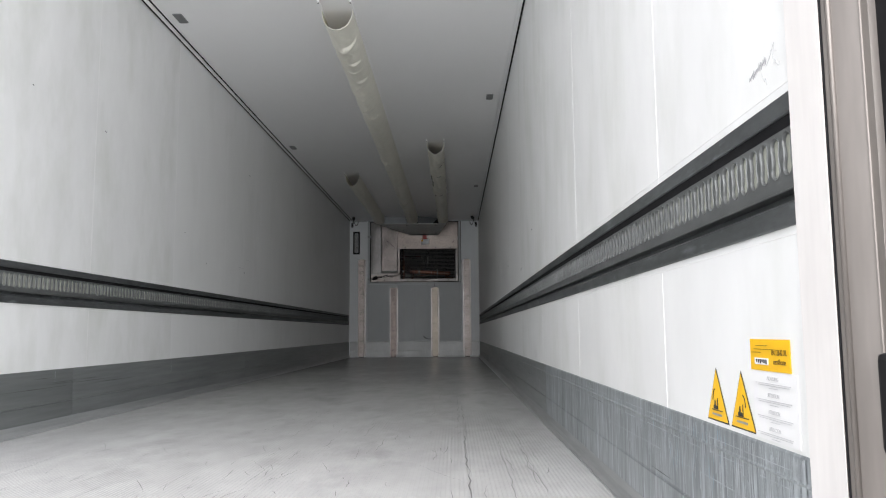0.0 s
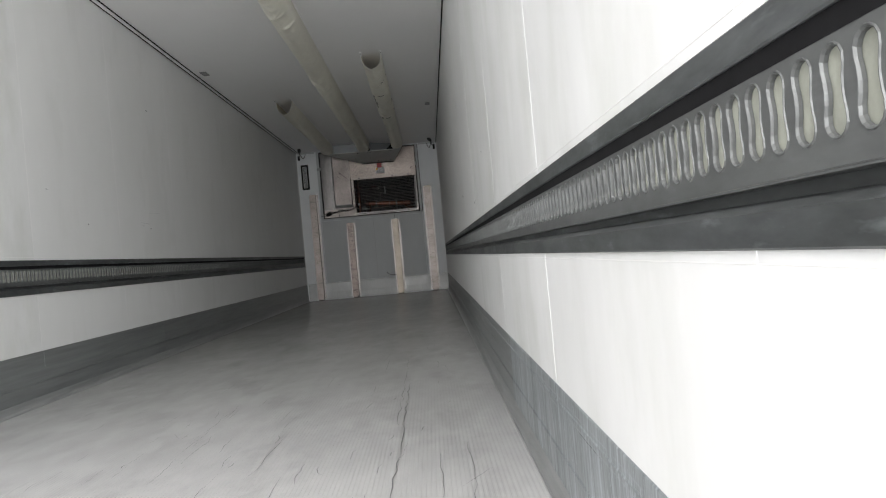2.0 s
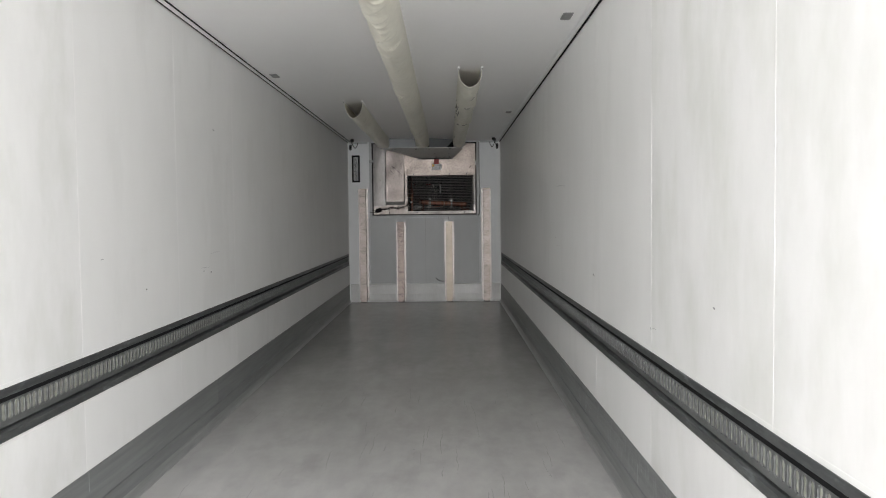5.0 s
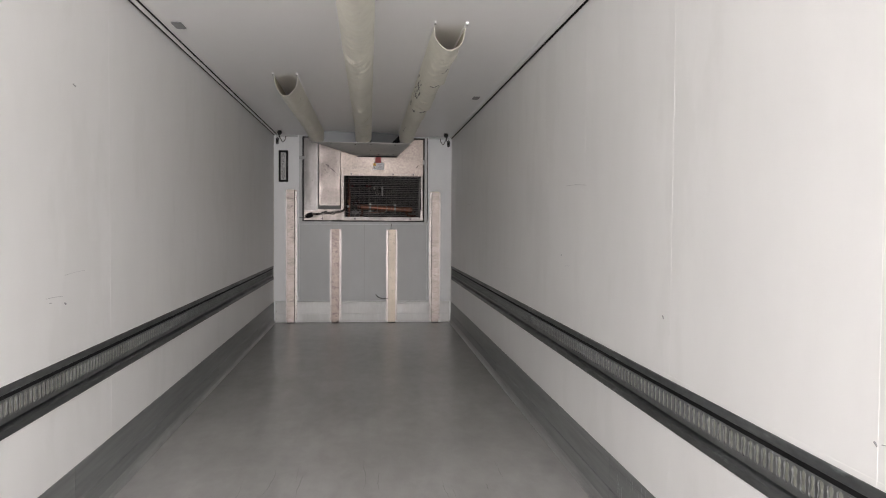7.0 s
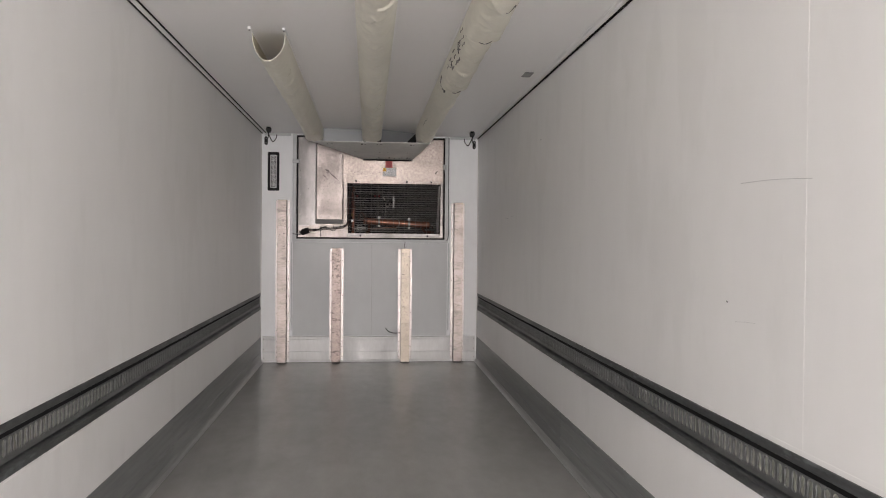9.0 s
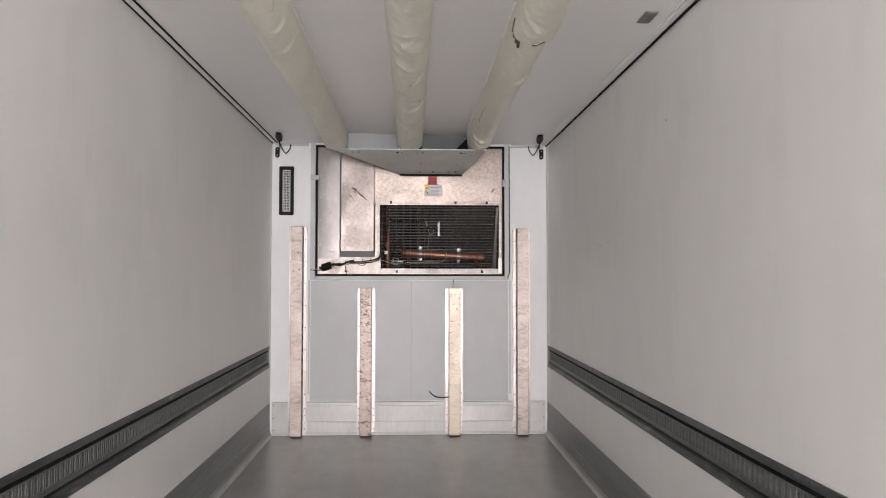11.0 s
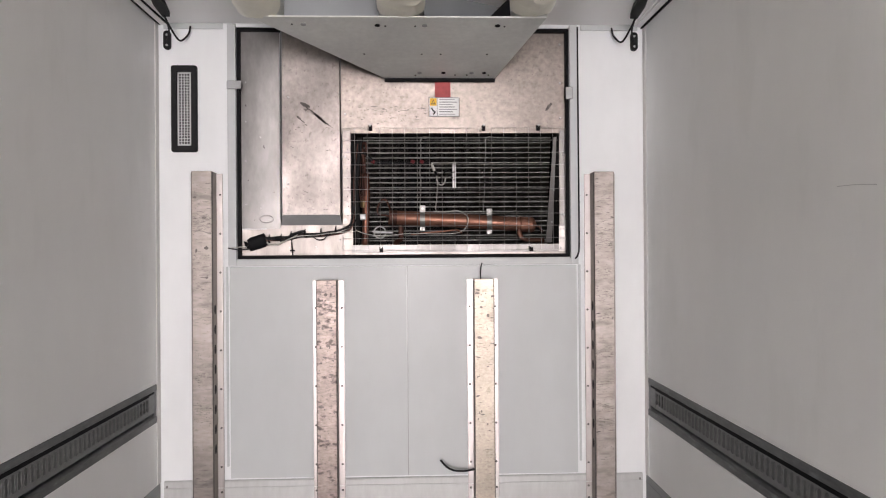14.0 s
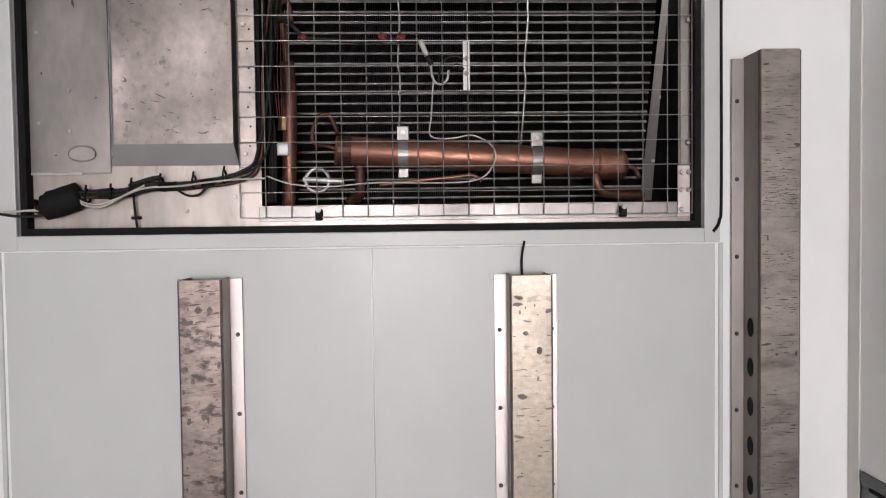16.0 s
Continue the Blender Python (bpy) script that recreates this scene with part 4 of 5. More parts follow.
# the fan of gouges high on the raised panel
for k in range(9):
    x, z = -0.492 + 0.010 * k, 2.170 - 0.009 * k + rnd.gauss(0, 0.004)
    scratch(x + 0.03, z - 0.02, FY, rnd.uniform(0.018, 0.050), rnd.uniform(0.0007, 0.0018), rnd.uniform(-0.75, -0.55))
scratch(-0.500, 2.180, FY, 0.030, 0.011, -0.45)
scratch(-0.530, 2.115, FY, 0.012, 0.005, -0.9)
scratch(-0.515, 2.100, FY, 0.020, 0.002, -0.6)
for k in range(75):
    x, z = rnd.gauss(-0.08, 0.09), rnd.choice((2.115, 2.135, 2.155, 2.165)) + rnd.gauss(0, 0.010)
    scratch(min(0.11, max(-0.27, x)), max(2.085, z), UY, 0.002 + 0.022 * rnd.random() ** 2, rnd.uniform(0.0006, 0.0020), rnd.uniform(-0.22, 0.05))
for k in range(30):
    scratch(rnd.uniform(-0.28, 0.80), rnd.uniform(2.09, 2.40), UY, 0.0015 + 0.006 * rnd.random() ** 2, rnd.uniform(0.0006, 0.002), rnd.uniform(-0.6, 0.6))
scratch(0.748, 2.178, UY, 0.018, 0.005, 1.2)
for x, z in ((-0.79, 1.80), (-0.76, 1.60), (-0.71, 1.97), (-0.66, 1.74), (-0.80, 2.18)):
    scratch(x, z, -0.0205, 0.003, 0.010 * rnd.random() + 0.002, 0.2)
bmesh.ops.recalc_face_normals(bm, faces=bm.faces)
ob = part("wear", bm, M_NICK, unit, "dark scratches in the sheet")
ob["kind"] = "stuff"

# wiring that leaves the unit along its foot
harness = thing("wiring_harness", "black wiring harness with cable ties and a taped plug", "wiring", at=(-0.74, YS - 0.008, 1.486))
bm = bmesh.new()
add_tube(bm, [(-0.044, -0.028, -0.012), (-0.040, -0.028, -0.011), (-0.005, -0.028, 0.0), (0.030, -0.028, 0.010), (0.040, -0.028, 0.013)], 0.034, 18, 5)
for v in bm.verts:
    end = 0.74 if abs(v.co.x) > 0.0395 else 1.0
    v.co.y = -0.028 + (v.co.y + 0.028) * 0.75
    v.co.z *= end * (1 + 0.10 * noise.noise(v.co * 40))
part("taped_plug", bm, M_BLACK, harness, "black taped plug", True)
route = [(0.03, -0.020, 0.014), (0.08, -0.018, 0.012), (0.14, -0.018, 0.020), (0.20, -0.018, 0.036), (0.27, -0.018, 0.040), (0.35, -0.020, 0.046), (0.41, -0.020, 0.058), (0.455, -0.018, 0.078), (0.482, -0.010, 0.115), (0.491, 0.006, 0.20), (0.494, 0.014, 0.34), (0.498, 0.026, 0.50)]
rnd = random.Random(8)
for k in range(6):
    dy, dz = 0.006 * math.cos(k * 1.1), 0.008 * math.sin(k * 1.1)
    wire = [(x + (0.012 * math.sin(k * 2.1 + 9 * z) if z > 0.1 else 0.002 * k), y + dy, z + (dz * (1 + 0.7 * math.sin(9 * x + k)) if z < 0.1 else 0) + rnd.uniform(-0.003, 0.003)) for x, y, z in route]
    part("wire", tube(wire, 0.0026 + 0.0009 * (k % 3), 7, 5), M_COPPERD if k == 4 else M_BLACKC, harness)
for a, b in ((0.085, 0.115), (0.24, 0.275), (0.335, 0.365)):
    part("tape_wrap", tube([(a, -0.020, 0.018 + 0.09 * (a - 0.08)), ((a + b) / 2, -0.021, 0.020 + 0.09 * (a - 0.08)), (b, -0.020, 0.022 + 0.09 * (a - 0.08))], 0.0112, 9, 3), M_BLACK, harness, "black tape")
part("wire", tube([(0.02, -0.034, 0.022), (0.05, -0.034, -0.002), (0.09, -0.034, -0.008), (0.14, -0.034, 0.008), (0.20, -0.034, 0.030), (0.28, -0.034, 0.034), (0.36, -0.034, 0.044), (0.43, -0.032, 0.050), (0.49, -0.022, 0.052)], 0.0024, 6, 5), M_WHITEC, harness, "white wire")
part("wire", tube([(0.02, -0.034, 0.018), (0.055, -0.036, -0.010), (0.10, -0.036, -0.013), (0.145, -0.036, 0.010), (0.20, -0.036, 0.037)], 0.0026, 6, 5), M_WHITEC, harness, "white wire")
part("wire", tube([(0.02, -0.034, -0.004), (-0.03, -0.042, -0.020), (-0.075, -0.050, -0.022), (-0.125, -0.066, -0.026)], 0.003, 6, 5), M_WHITEC, harness, "white wire")
part("wire", tube([(-0.01, -0.030, -0.024), (-0.05, -0.044, -0.034), (-0.09, -0.060, -0.036), (-0.140, -0.068, -0.028)], 0.0035, 6, 5), M_BLACKC, harness)
part("wire", tube([(0.16, -0.026, 0.036), (0.21, -0.028, 0.052), (0.235, -0.028, 0.056)], 0.006, 7, 5), M_BLACKC, harness)
part("wire", tube([(0.27, -0.026, 0.030), (0.30, -0.028, 0.012), (0.33, -0.028, 0.014), (0.35, -0.026, 0.036)], 0.0032, 6, 5), M_BLACKC, harness)
for x, z in ((0.055, 0.013), (0.115, 0.016), (0.165, 0.030), (0.235, 0.040), (0.315, 0.044), (0.39, 0.056)):
    tie = [(x, -0.018 + 0.017 * math.cos(a), z + 0.016 * math.sin(a)) for a in [math.tau * q / 8 for q in range(9)]]
    part("cable_tie", tube(tie, 0.0028, 5, 2), M_BLACK, harness)
    part("tie_tail", tube([(x, -0.030, z + 0.012), (x + 0.004, -0.034, z + 0.026)], 0.0028, 5, 2), M_BLACK, harness)
part("cable_tie", tube([(0.166, -0.020, 0.030), (0.168, -0.016, -0.02), (0.174, -0.014, -0.085)], 0.0032, 5, 3), M_BLACK, harness)
part("tie_mount", box((0.158, -0.016, -0.046), (0.182, -0.004, -0.038), 0.002), M_BLACK, harness, "black tie mount")

# ---- louvred lamp and cable glands on the bulkhead ----
lamp = thing("bulkhead_vent", "slim black-framed vent with a pale perforated grille", "vent", at=(-1.098, Y1, 2.158))
outline = rounded_rect(0.128, 0.434, 0.012)
inner = rounded_rect(0.072, 0.372, 0.004)
bm = bmesh.new()
rings = [[bm.verts.new((x, y, z)) for x, z in pts] for pts, y in ((outline, 0.0), (outline, -0.016), (rounded_rect(0.118, 0.424, 0.010), -0.020), (inner, -0.020), (inner, -0.006))]
for a, b in zip(rings, rings[1:]):
    for i in range(len(a)):
        bm.faces.new((a[i], a[(i + 1) % len(a)], b[(i + 1) % len(a)], b[i]))
bmesh.ops.recalc_face_normals(bm, faces=bm.faces)
part("frame", bm, M_PLASTIC, lamp, "black plastic frame")
part("grille", box((-0.036, -0.010, -0.186), (0.036, -0.002, 0.186), 0.004), M_GRILLE, lamp, "pale grey grille")
holes = bmesh.new()
for i in range(4):
    for j in range(25):
        x, z = -0.0210 + 0.0140 * i, -0.1704 + 0.0142 * j
        add_box(holes, (x - 0.0046, -0.0106, z - 0.0048), (x + 0.0046, -0.0098, z + 0.0048))
hb = part("grille_perforation", holes, M_DARK, lamp, "rows of small dark holes")
hb["kind"] = "stuff"

for s in (1, -1):
    gl = thing("cable_gland", "black oval cable gland with a looped cable from the ceiling", "cable gland", "cable glands in the upper corners", at=(s * 1.181, Y1, 2.502))
    bm = prism([(x, -0.0005, z) for x, z in rounded_rect(0.036, 0.094, 0.0179, 6)], (0, -0.016, 0))
    part("body", bm, M_PLASTIC, gl)
    for z in (0.026, -0.026):
        part("screw", cyl((0, -0.016, z), (0, -0.019, z), 0.006, 8), M_GREYSHEET, gl)
    pts = [(s * 1.110, 12.85), (s * 1.072, 12.87), (s * 1.080, 13.00), (s * 1.112, 13.17), (s * 1.150, 13.18), (s * 1.146, 13.04)]
    bm = bmesh.new()
    top = [bm.verts.new((x - s * 1.181, y - Y1, H - 2.502 - 0.001)) for x, y in pts]
    low = [bm.verts.new((x - s * 1.181, y - Y1, H - 2.502 - (0.022 if 0 < i < 5 else 0.010))) for i, (x, y) in enumerate(pts)]
    bm.faces.new(top), bm.faces.new(low[::-1])
    for i in range(6):
        bm.faces.new((top[i], top[(i + 1) % 6], low[(i + 1) % 6], low[i]))
    bmesh.ops.recalc_face_normals(bm, faces=bm.faces)
    part("cable_outlet", bm, M_PLASTIC, gl, "dark outlet in the ceiling")
    part("cable", tube([(s * -0.045, -0.22, 0.078), (s * -0.040, -0.14, 0.055), (s * -0.032, -0.08, 0.030), (s * -0.010, -0.03, 0.005), (0, -0.016, -0.004)], 0.0048, 7), M_BLACKC, gl)
    part("cable", tube([(s * -0.045, -0.22, 0.078), (s * -0.055, -0.14, 0.030), (s * -0.080, -0.07, -0.018), (s * -0.110, -0.03, 0.022), (s * -0.118, -0.018, 0.068)], 0.0048, 7), M_BLACKC, gl)

# ---- air manifold under the ceiling ----
M_SCRAPE = material("pale_scrape", (0.47, 0.505, 0.525), 0.45, 0.3, 0.2, 25)
M_BLUERUB = material("pale_blue_rub", (0.32, 0.41, 0.47), 0.5, 0.1, 0.2, 30)
# blue-grey sheet, its colour darkened for the shade inside the manifold
M_INNER = material("shaded_blue_grey_sheet", (0.30, 0.32, 0.33), 0.5, 0.3, 0.06, 5)
manifold = thing("air_manifold", "grey folded metal air manifold with bolt holes, below the ceiling", "air duct", at=(0, 12.72, 2.43))
A, B, C, D = Vector((-0.638, 0, 0)), Vector((0.622, 0, 0)), Vector((0.465, 0.655, -0.112)), Vector((-0.092, 0.655, -0.112))
part("bottom_plate", prism([A, B, C, D], (0, 0.001, 0.004)), M_MANIFOLD, manifold)
zc = H - 2.43 - 0.001
for p, q in ((A, D), (C, B)):
    part("side_sheet", prism([p + Vector((0, 0, 0.003)), q + Vector((0, 0, 0.003)), (q.x, q.y, zc), (p.x, p.y, zc)], (0, 0.004, 0)), M_MANIFOLD, manifold)
part("front_lip", box((-0.640, -0.002, -0.001), (0.624, 0.001, 0.005)), M_MANIFOLD, manifold)
part("black_strip", box((-0.095, 0.640, -0.128), (0.468, 0.660, -0.112)), M_BLACK, manifold, "black rubber strip")
part("rear_sheet", box((-0.10, 0.656, -0.112), (0.47, 0.664, zc)), M_DARK, manifold)
for x0, x1, ya, yb in ((-0.515, -0.100, 0.13, 0.17), (0.100, 0.470, 0.13, 0.36)):
    part("inner_sheet", prism([(x0, ya, 0.002), (x1, yb, 0.002), (x1, yb, zc), (x0, ya, zc)], (0, 0.004, 0)), M_INNER, manifold, "shaded blue-grey inner sheet")
# black wedge added for the shade of the gap by the right duct
part("inner_flap", prism([(0.475, 0.06, 0.004), (0.36, 0.085, 0.004), (0.475, 0.10, 0.120)], (0, 0.003, 0)), M_DARK, manifold)


def on_plate(x, u):
    return Vector((x, 0.655 * u, -0.112 * u))


down = Vector((0, -0.112, -0.655)).normalized()
for x, u, r, m in ((-0.422, 0.10, 0.012, M_GREYSHEET), (-0.104, 0.11, 0.012, M_DARK), (0.101, 0.11, 0.012, M_GREYSHEET), (0.419, 0.11, 0.012, M_DARK), (0.081, 0.88, 0.011, M_GREYSHEET), (0.201, 0.88, 0.011, M_DARK), (0.342, 0.88, 0.011, M_GREYSHEET), (0.405, 0.88, 0.011, M_DARK)):
    p = on_plate(x, u)
    part("bolt_hole", cyl(p - down * 0.001, p + down * 0.003, r, 14), m, manifold)
for x, u in ((-0.47, 0.10), (-0.07, 0.12), (0.06, 0.12), (0.45, 0.12), (-0.18, 0.55), (0.09, 0.55), (0.18, 0.55), (0.40, 0.55), (0.06, 0.93), (0.26, 0.92), (0.32, 0.92), (0.43, 0.92)):
    p = on_plate(x, u)
    part("rivet", cyl(p - down * 0.001, p + down * 0.003, 0.0042, 8), M_DARK, manifold)


# ---- canvas air ducts ----
def canvas(y0, y1, hw, depth, seed, folds=1.0, grow=0.0, open_end=True, across=24, step=0.009, long=0.0):
    """A canvas sleeve that hangs in a U from two rails, with creased cross folds; inside faces take the second material."""
    rnd = random.Random(int(seed * 100) + int(y0 * 10))
    creases, y = [], y0 + 0.25
    while y < y1 - 0.1:
        big = rnd.random() < 0.35
        creases.append((y, rnd.uniform(-0.13, 0.13), rnd.uniform(-0.06, 0.10), rnd.uniform(0.6, 1.1) if big else rnd.uniform(0.15, 0.6), rnd.choice((-1, 1, 1)), rnd.uniform(0.25, 0.75) if big else rnd.uniform(0.15, 0.85), rnd.uniform(0.16, 0.30) if big else rnd.uniform(0.07, 0.18)))
        y += rnd.choice((0.03, 0.06, 0.11, 0.22)) * rnd.uniform(0.7, 1.3)
    bm = bmesh.new()
    rows = max(2, int((y1 - y0) / step))
    layers = []
    for inner in (0, 1):
        grid = []
        for j in range(rows + 1):
            y = y0 + (y1 - y0) * j / rows
            near = [c for c in creases if abs(c[0] - y) < 0.25]
            line = []
            for i in range(across + 1):
                t = i / across
                a = math.pi * t
                sa = math.sin(a)
                hang = depth * (1 + 0.07 * noise.noise((seed, y * 0.9, 0.3)))
                full = max(0.0, 1 - (y1 - y) / 0.7)
                x = -hw * math.cos(a) * (1.0 - 0.12 * (1 - full) * sa ** 2)
                hang *= 1 - 0.05 * full
                z = -hang * sa ** (0.85 - 0.62 * full) if 0 < i < across else 0.0
                n = Vector((-math.cos(a), 0, -sa))
                disp = 0.005 * noise.noise((seed * 3.1 + x * 7.0, y * 7.0, z * 5.0)) + 0.006 * (1 - abs(noise.noise((x * 9.0 + 3.0, y * 11.0 - 6.0 * x, z * 6.0 + seed)))) ** 6
                if long:
                    for c, sway in ((0.34, 0.5), (0.62, 2.0)):
                        q = t - c - 0.05 * math.sin(y * 2.3 + sway) - 0.02 * math.sin(y * 7 + sway)
                        disp += long * (math.exp(-q / 0.10) if q >= 0 else math.exp(q / 0.02)) * (0.6 + 0.4 * math.sin(y * 1.7 + sway))
                for yc, tilt, vee, amp, way, mid, wide in near:
                    q = way * (y - yc - tilt * math.cos(a) - vee * abs(math.cos(a)))
                    reach = math.exp(-((t - mid) / wide) ** 2)
                    disp += 0.019 * amp * reach * (math.exp(-q / 0.040) if q >= 0 else math.exp(q / 0.007)) - 0.005 * amp * reach * math.exp(-((q + 0.016) / 0.010) ** 2)
                disp = folds * sa * disp + grow - 0.004 * inner
                rim = 0.02 * math.cos(2 * a) * math.exp(-(y - y0) / 0.06) if open_end else 0.0
                line.append(bm.verts.new((x + n.x * disp, y + rim, z + n.z * disp)))
            grid.append(line)
        layers.append(grid)
        for a, b in zip(grid, grid[1:]):
            for i in range(across):
                f = bm.faces.new((a[i], a[i + 1], b[i + 1], b[i]) if inner == 0 else (a[i + 1], a[i], b[i], b[i + 1]))
                f.material_index, f.smooth = inner, True
    for row in (0, -1):
        o, n = layers[0][row], layers[1][row]
        for i in range(across):
            bm.faces.new((o[i], n[i], n[i + 1], o[i + 1]))
    return bm


def air_duct(x, y0, y1, pieces, label, folds=1.0, hw=0.095, depth=0.155, long=0.0):
    duct = thing("canvas_air_duct", label, "air duct", "air ducts under the ceiling", at=(x, 0, H - 0.004))
    for k, (a, b, grow) in enumerate(pieces):
        part("canvas", canvas(a, b, hw, depth, x * 7, folds, grow, k == 0, long=long), [M_DUCT, M_DUCTIN], duct, "cream canvas sleeve")
    for s in (1, -1):
        r = part("rail", box((s * hw - 0.008, y0, -0.010), (s * hw + 0.008, y1, 0.003), 0.002), M_CEIL, duct, "thin white ceiling rail")
        part("screw", cyl((s * hw, y0 + 0.02, -0.010), (s * hw, y0 + 0.02, -0.015), 0.006, 8), M_GREYSHEET, r)
    return duct


air_duct(0.0, 3.74, 12.74, [(3.86, 12.735, 0.0)], "long crinkled cream canvas air duct hung along the ceiling", 1.0, 0.104, 0.160)
d_right = air_duct(0.560, 7.30, 12.74, [(7.38, 8.60, 0.0022), (8.585, 9.93, 0.0010), (9.91, 12.735, 0.0)], "crinkled cream canvas air duct with cracked, taped joints", 1.0)
d_left = air_duct(-0.605, 9.00, 12.74, [(9.08, 12.735, 0.0)], "short smooth cream canvas air duct, open at its end", 0.45, 0.095, 0.165, 0.022)


def crack(duct, y, t0, t1, hw, depth, r, wob, name, mat):
    pts = []
    for k in range(9):
        a = math.pi * (t0 + (t1 - t0) * k / 8)
        pts.append((-(hw + 0.004) * math.cos(a) * (1 - 0.09 * math.sin(a) ** 2), y + wob * noise.noise((k * 0.9, y, 3)), -(depth + 0.004) * math.sin(a) ** 0.85))
    part(name, tube(pts, r, 5, 3), mat, duct, "dark cracked seam")


crack(d_right, 8.58, 0.25, 0.95, 0.095, 0.155, 0.0022, 0.02, "seam", M_SCUFF)
crack(d_right, 8.05, 0.55, 0.95, 0.095, 0.155, 0.0020, 0.10, "seam", M_SCUFF)
crack(d_right, 9.92, 0.45, 0.97, 0.095, 0.155, 0.0028, 0.05, "seam", M_SCUFF)
crack(d_right, 9.35, 0.60, 0.95, 0.095, 0.155, 0.0018, 0.10, "seam", M_SCUFF)
for y0, y1, t in ((8.7, 9.0, 0.16), (11.35, 11.8, 0.22)):
    a = math.pi * t
    pts = [(-(0.107 - 0.004 * math.sin(k)) * math.cos(a + 0.03 * math.sin(k * 1.7)), y0 + (y1 - y0) * k / 8, -0.160 * math.sin(a + 0.03 * math.sin(k * 1.7)) ** 0.85) for k in range(9)]
    part("crack", tube(pts, 0.0012, 5, 3), M_SCUFF, d_right, "dark crack along the canvas")
for k in range(4):
    a = math.pi * (0.10 + 0.05 * k)
    part("torn_patch", tube([(-0.099 * math.cos(a), 9.86 + 0.03 * k, -0.160 * math.sin(a) ** 0.85), (-0.099 * math.cos(a + 0.12), 9.97 + 0.02 * k, -0.160 * math.sin(a + 0.12) ** 0.85)], 0.0075, 6, 3), M_SCUFF, d_right, "dark torn patch")
rnd = random.Random(17)
for k in range(22):
    y, t = rnd.uniform(8.55, 9.98), rnd.uniform(0.07, 0.26)
    pts = []
    for q in range(4):
        a = math.pi * (t + rnd.uniform(-0.018, 0.018))
        pts.append((-0.1005 * math.cos(a), y + 0.028 * q, -0.161 * math.sin(a) ** 0.85))
    part("crack", tube(pts, rnd.uniform(0.0012, 0.0032), 5, 2), M_SCUFF, d_right, "dark jagged crack")
crack(d_left, 9.6, 0.55, 0.8, 0.095, 0.165, 0.0012, 0.1, "seam", M_DUCTIN)

# ---- small flush light covers in the ceiling ----
for x, y in ((-1.086, 4.00), (1.095, 5.79), (-1.090, 7.60), (1.090, 9.99)):
    cover = thing("ceiling_light_cover", "small grey flush light cover in the ceiling", "ceiling light", "light covers in the ceiling", at=(x, y, H))
    part("rim", prism([(px, py, -0.0005) for px, py in rounded_rect(0.062, 0.150, 0.010)], (0, 0, -0.004)), M_GREYSHEET, cover)
    part("cover", prism([(px, py, -0.004) for px, py in rounded_rect(0.050, 0.138, 0.008)], (0, 0, -0.003)), M_PLATE, cover, "smoky lens")

# ---- stickers on the right-hand wall by the doorway ----
XW = W - 0.0008


def on_wall(y, z, lift=0.0):
    return Vector((XW - lift, y, z))


def wall_rect(y0, y1, z0, z1, lift):
    return box((XW - lift - 0.0006, y0, z0), (XW - lift + 0.0004, y1, z1))


def wall_text(text, size, y, z, mat, parent, name, width=None):
    cu = bpy.data.curves.new("lettering", "FONT")
    cu.body, cu.size, cu.align_x, cu.align_y, cu.extrude = text, size, "CENTER", "CENTER", 0.0002
    tmp = bpy.data.objects.new("lettering", cu)
    me = bpy.data.meshes.new_from_object(tmp)
    bpy.data.objects.remove(tmp)
    xs = [v.co.x for v in me.vertices]
    k = width / (max(xs) - min(xs)) if width else 1.0
    place = Matrix(((0, 0, -1, XW - 0.0024), (-k, 0, 0, y), (0, 1, 0, z), (0, 0, 0, 1)))
    me.transform(place)
    me.materials.append(mat)
    ob = new(name, me)
    ob.parent = parent
    return ob


for k, (ya, yl, yr) in enumerate(((0.503, 0.557, 0.447), (0.384, 0.437, 0.329))):
    tri = thing("warning_sticker", "yellow triangular warning sticker with a black border and forklift sign", "sticker", "triangular stickers on the wall")
    z0, z1 = 0.2945, 0.3905
    part("border", prism([on_wall(yl, z0), on_wall(yr, z0), on_wall(ya, z1)], (0.0004, 0, 0)), M_INK, tri, "black border")
    c = Vector((XW, (yl + yr + ya) / 3, (2 * z0 + z1) / 3))
    part("field", prism([c + (on_wall(p, q) - c) * 0.92 - Vector((0.0008, 0, 0)) for p, q in ((yl, z0), (yr, z0), (ya, z1))], (0.0004, 0, 0)), M_YELLOW, tri, "yellow field")
    s = 1 if k else -1
    part("truck_mark", prism([on_wall(ya + 0.016, 0.316, 0.0014), on_wall(ya - 0.002, 0.316, 0.0014), on_wall(ya - 0.002, 0.322, 0.0014), on_wall(ya + 0.005, 0.323, 0.0014), on_wall(ya + 0.006, 0.332, 0.0014), on_wall(ya + 0.010, 0.332, 0.0014), on_wall(ya + 0.012, 0.323, 0.0014), on_wall(ya + 0.016, 0.322, 0.0014)], (0.0004, 0, 0)), M_INK, tri)
    part("floor_mark", wall_rect(ya - 0.028, ya + 0.026, 0.3138, 0.3152, 0.0014), M_INK, tri)
    part("fork_mark", wall_rect(ya - 0.0065, ya - 0.005, 0.316, 0.336, 0.0014), M_INK, tri)
    arc = [on_wall(ya - s * (0.004 + 0.014 * math.sin(q)), 0.330 + 0.022 * math.cos(q), 0.0014) for q in [radians(w) for w in (10, 35, 60, 85)]]
    part("arrow_mark", tube(arc, 0.0008, 5, 3), M_INK, tri)
    part("text_bar", wall_rect(ya - 0.024, ya + 0.022, 0.3050, 0.3085, 0.0014), M_INKGREY, tri)

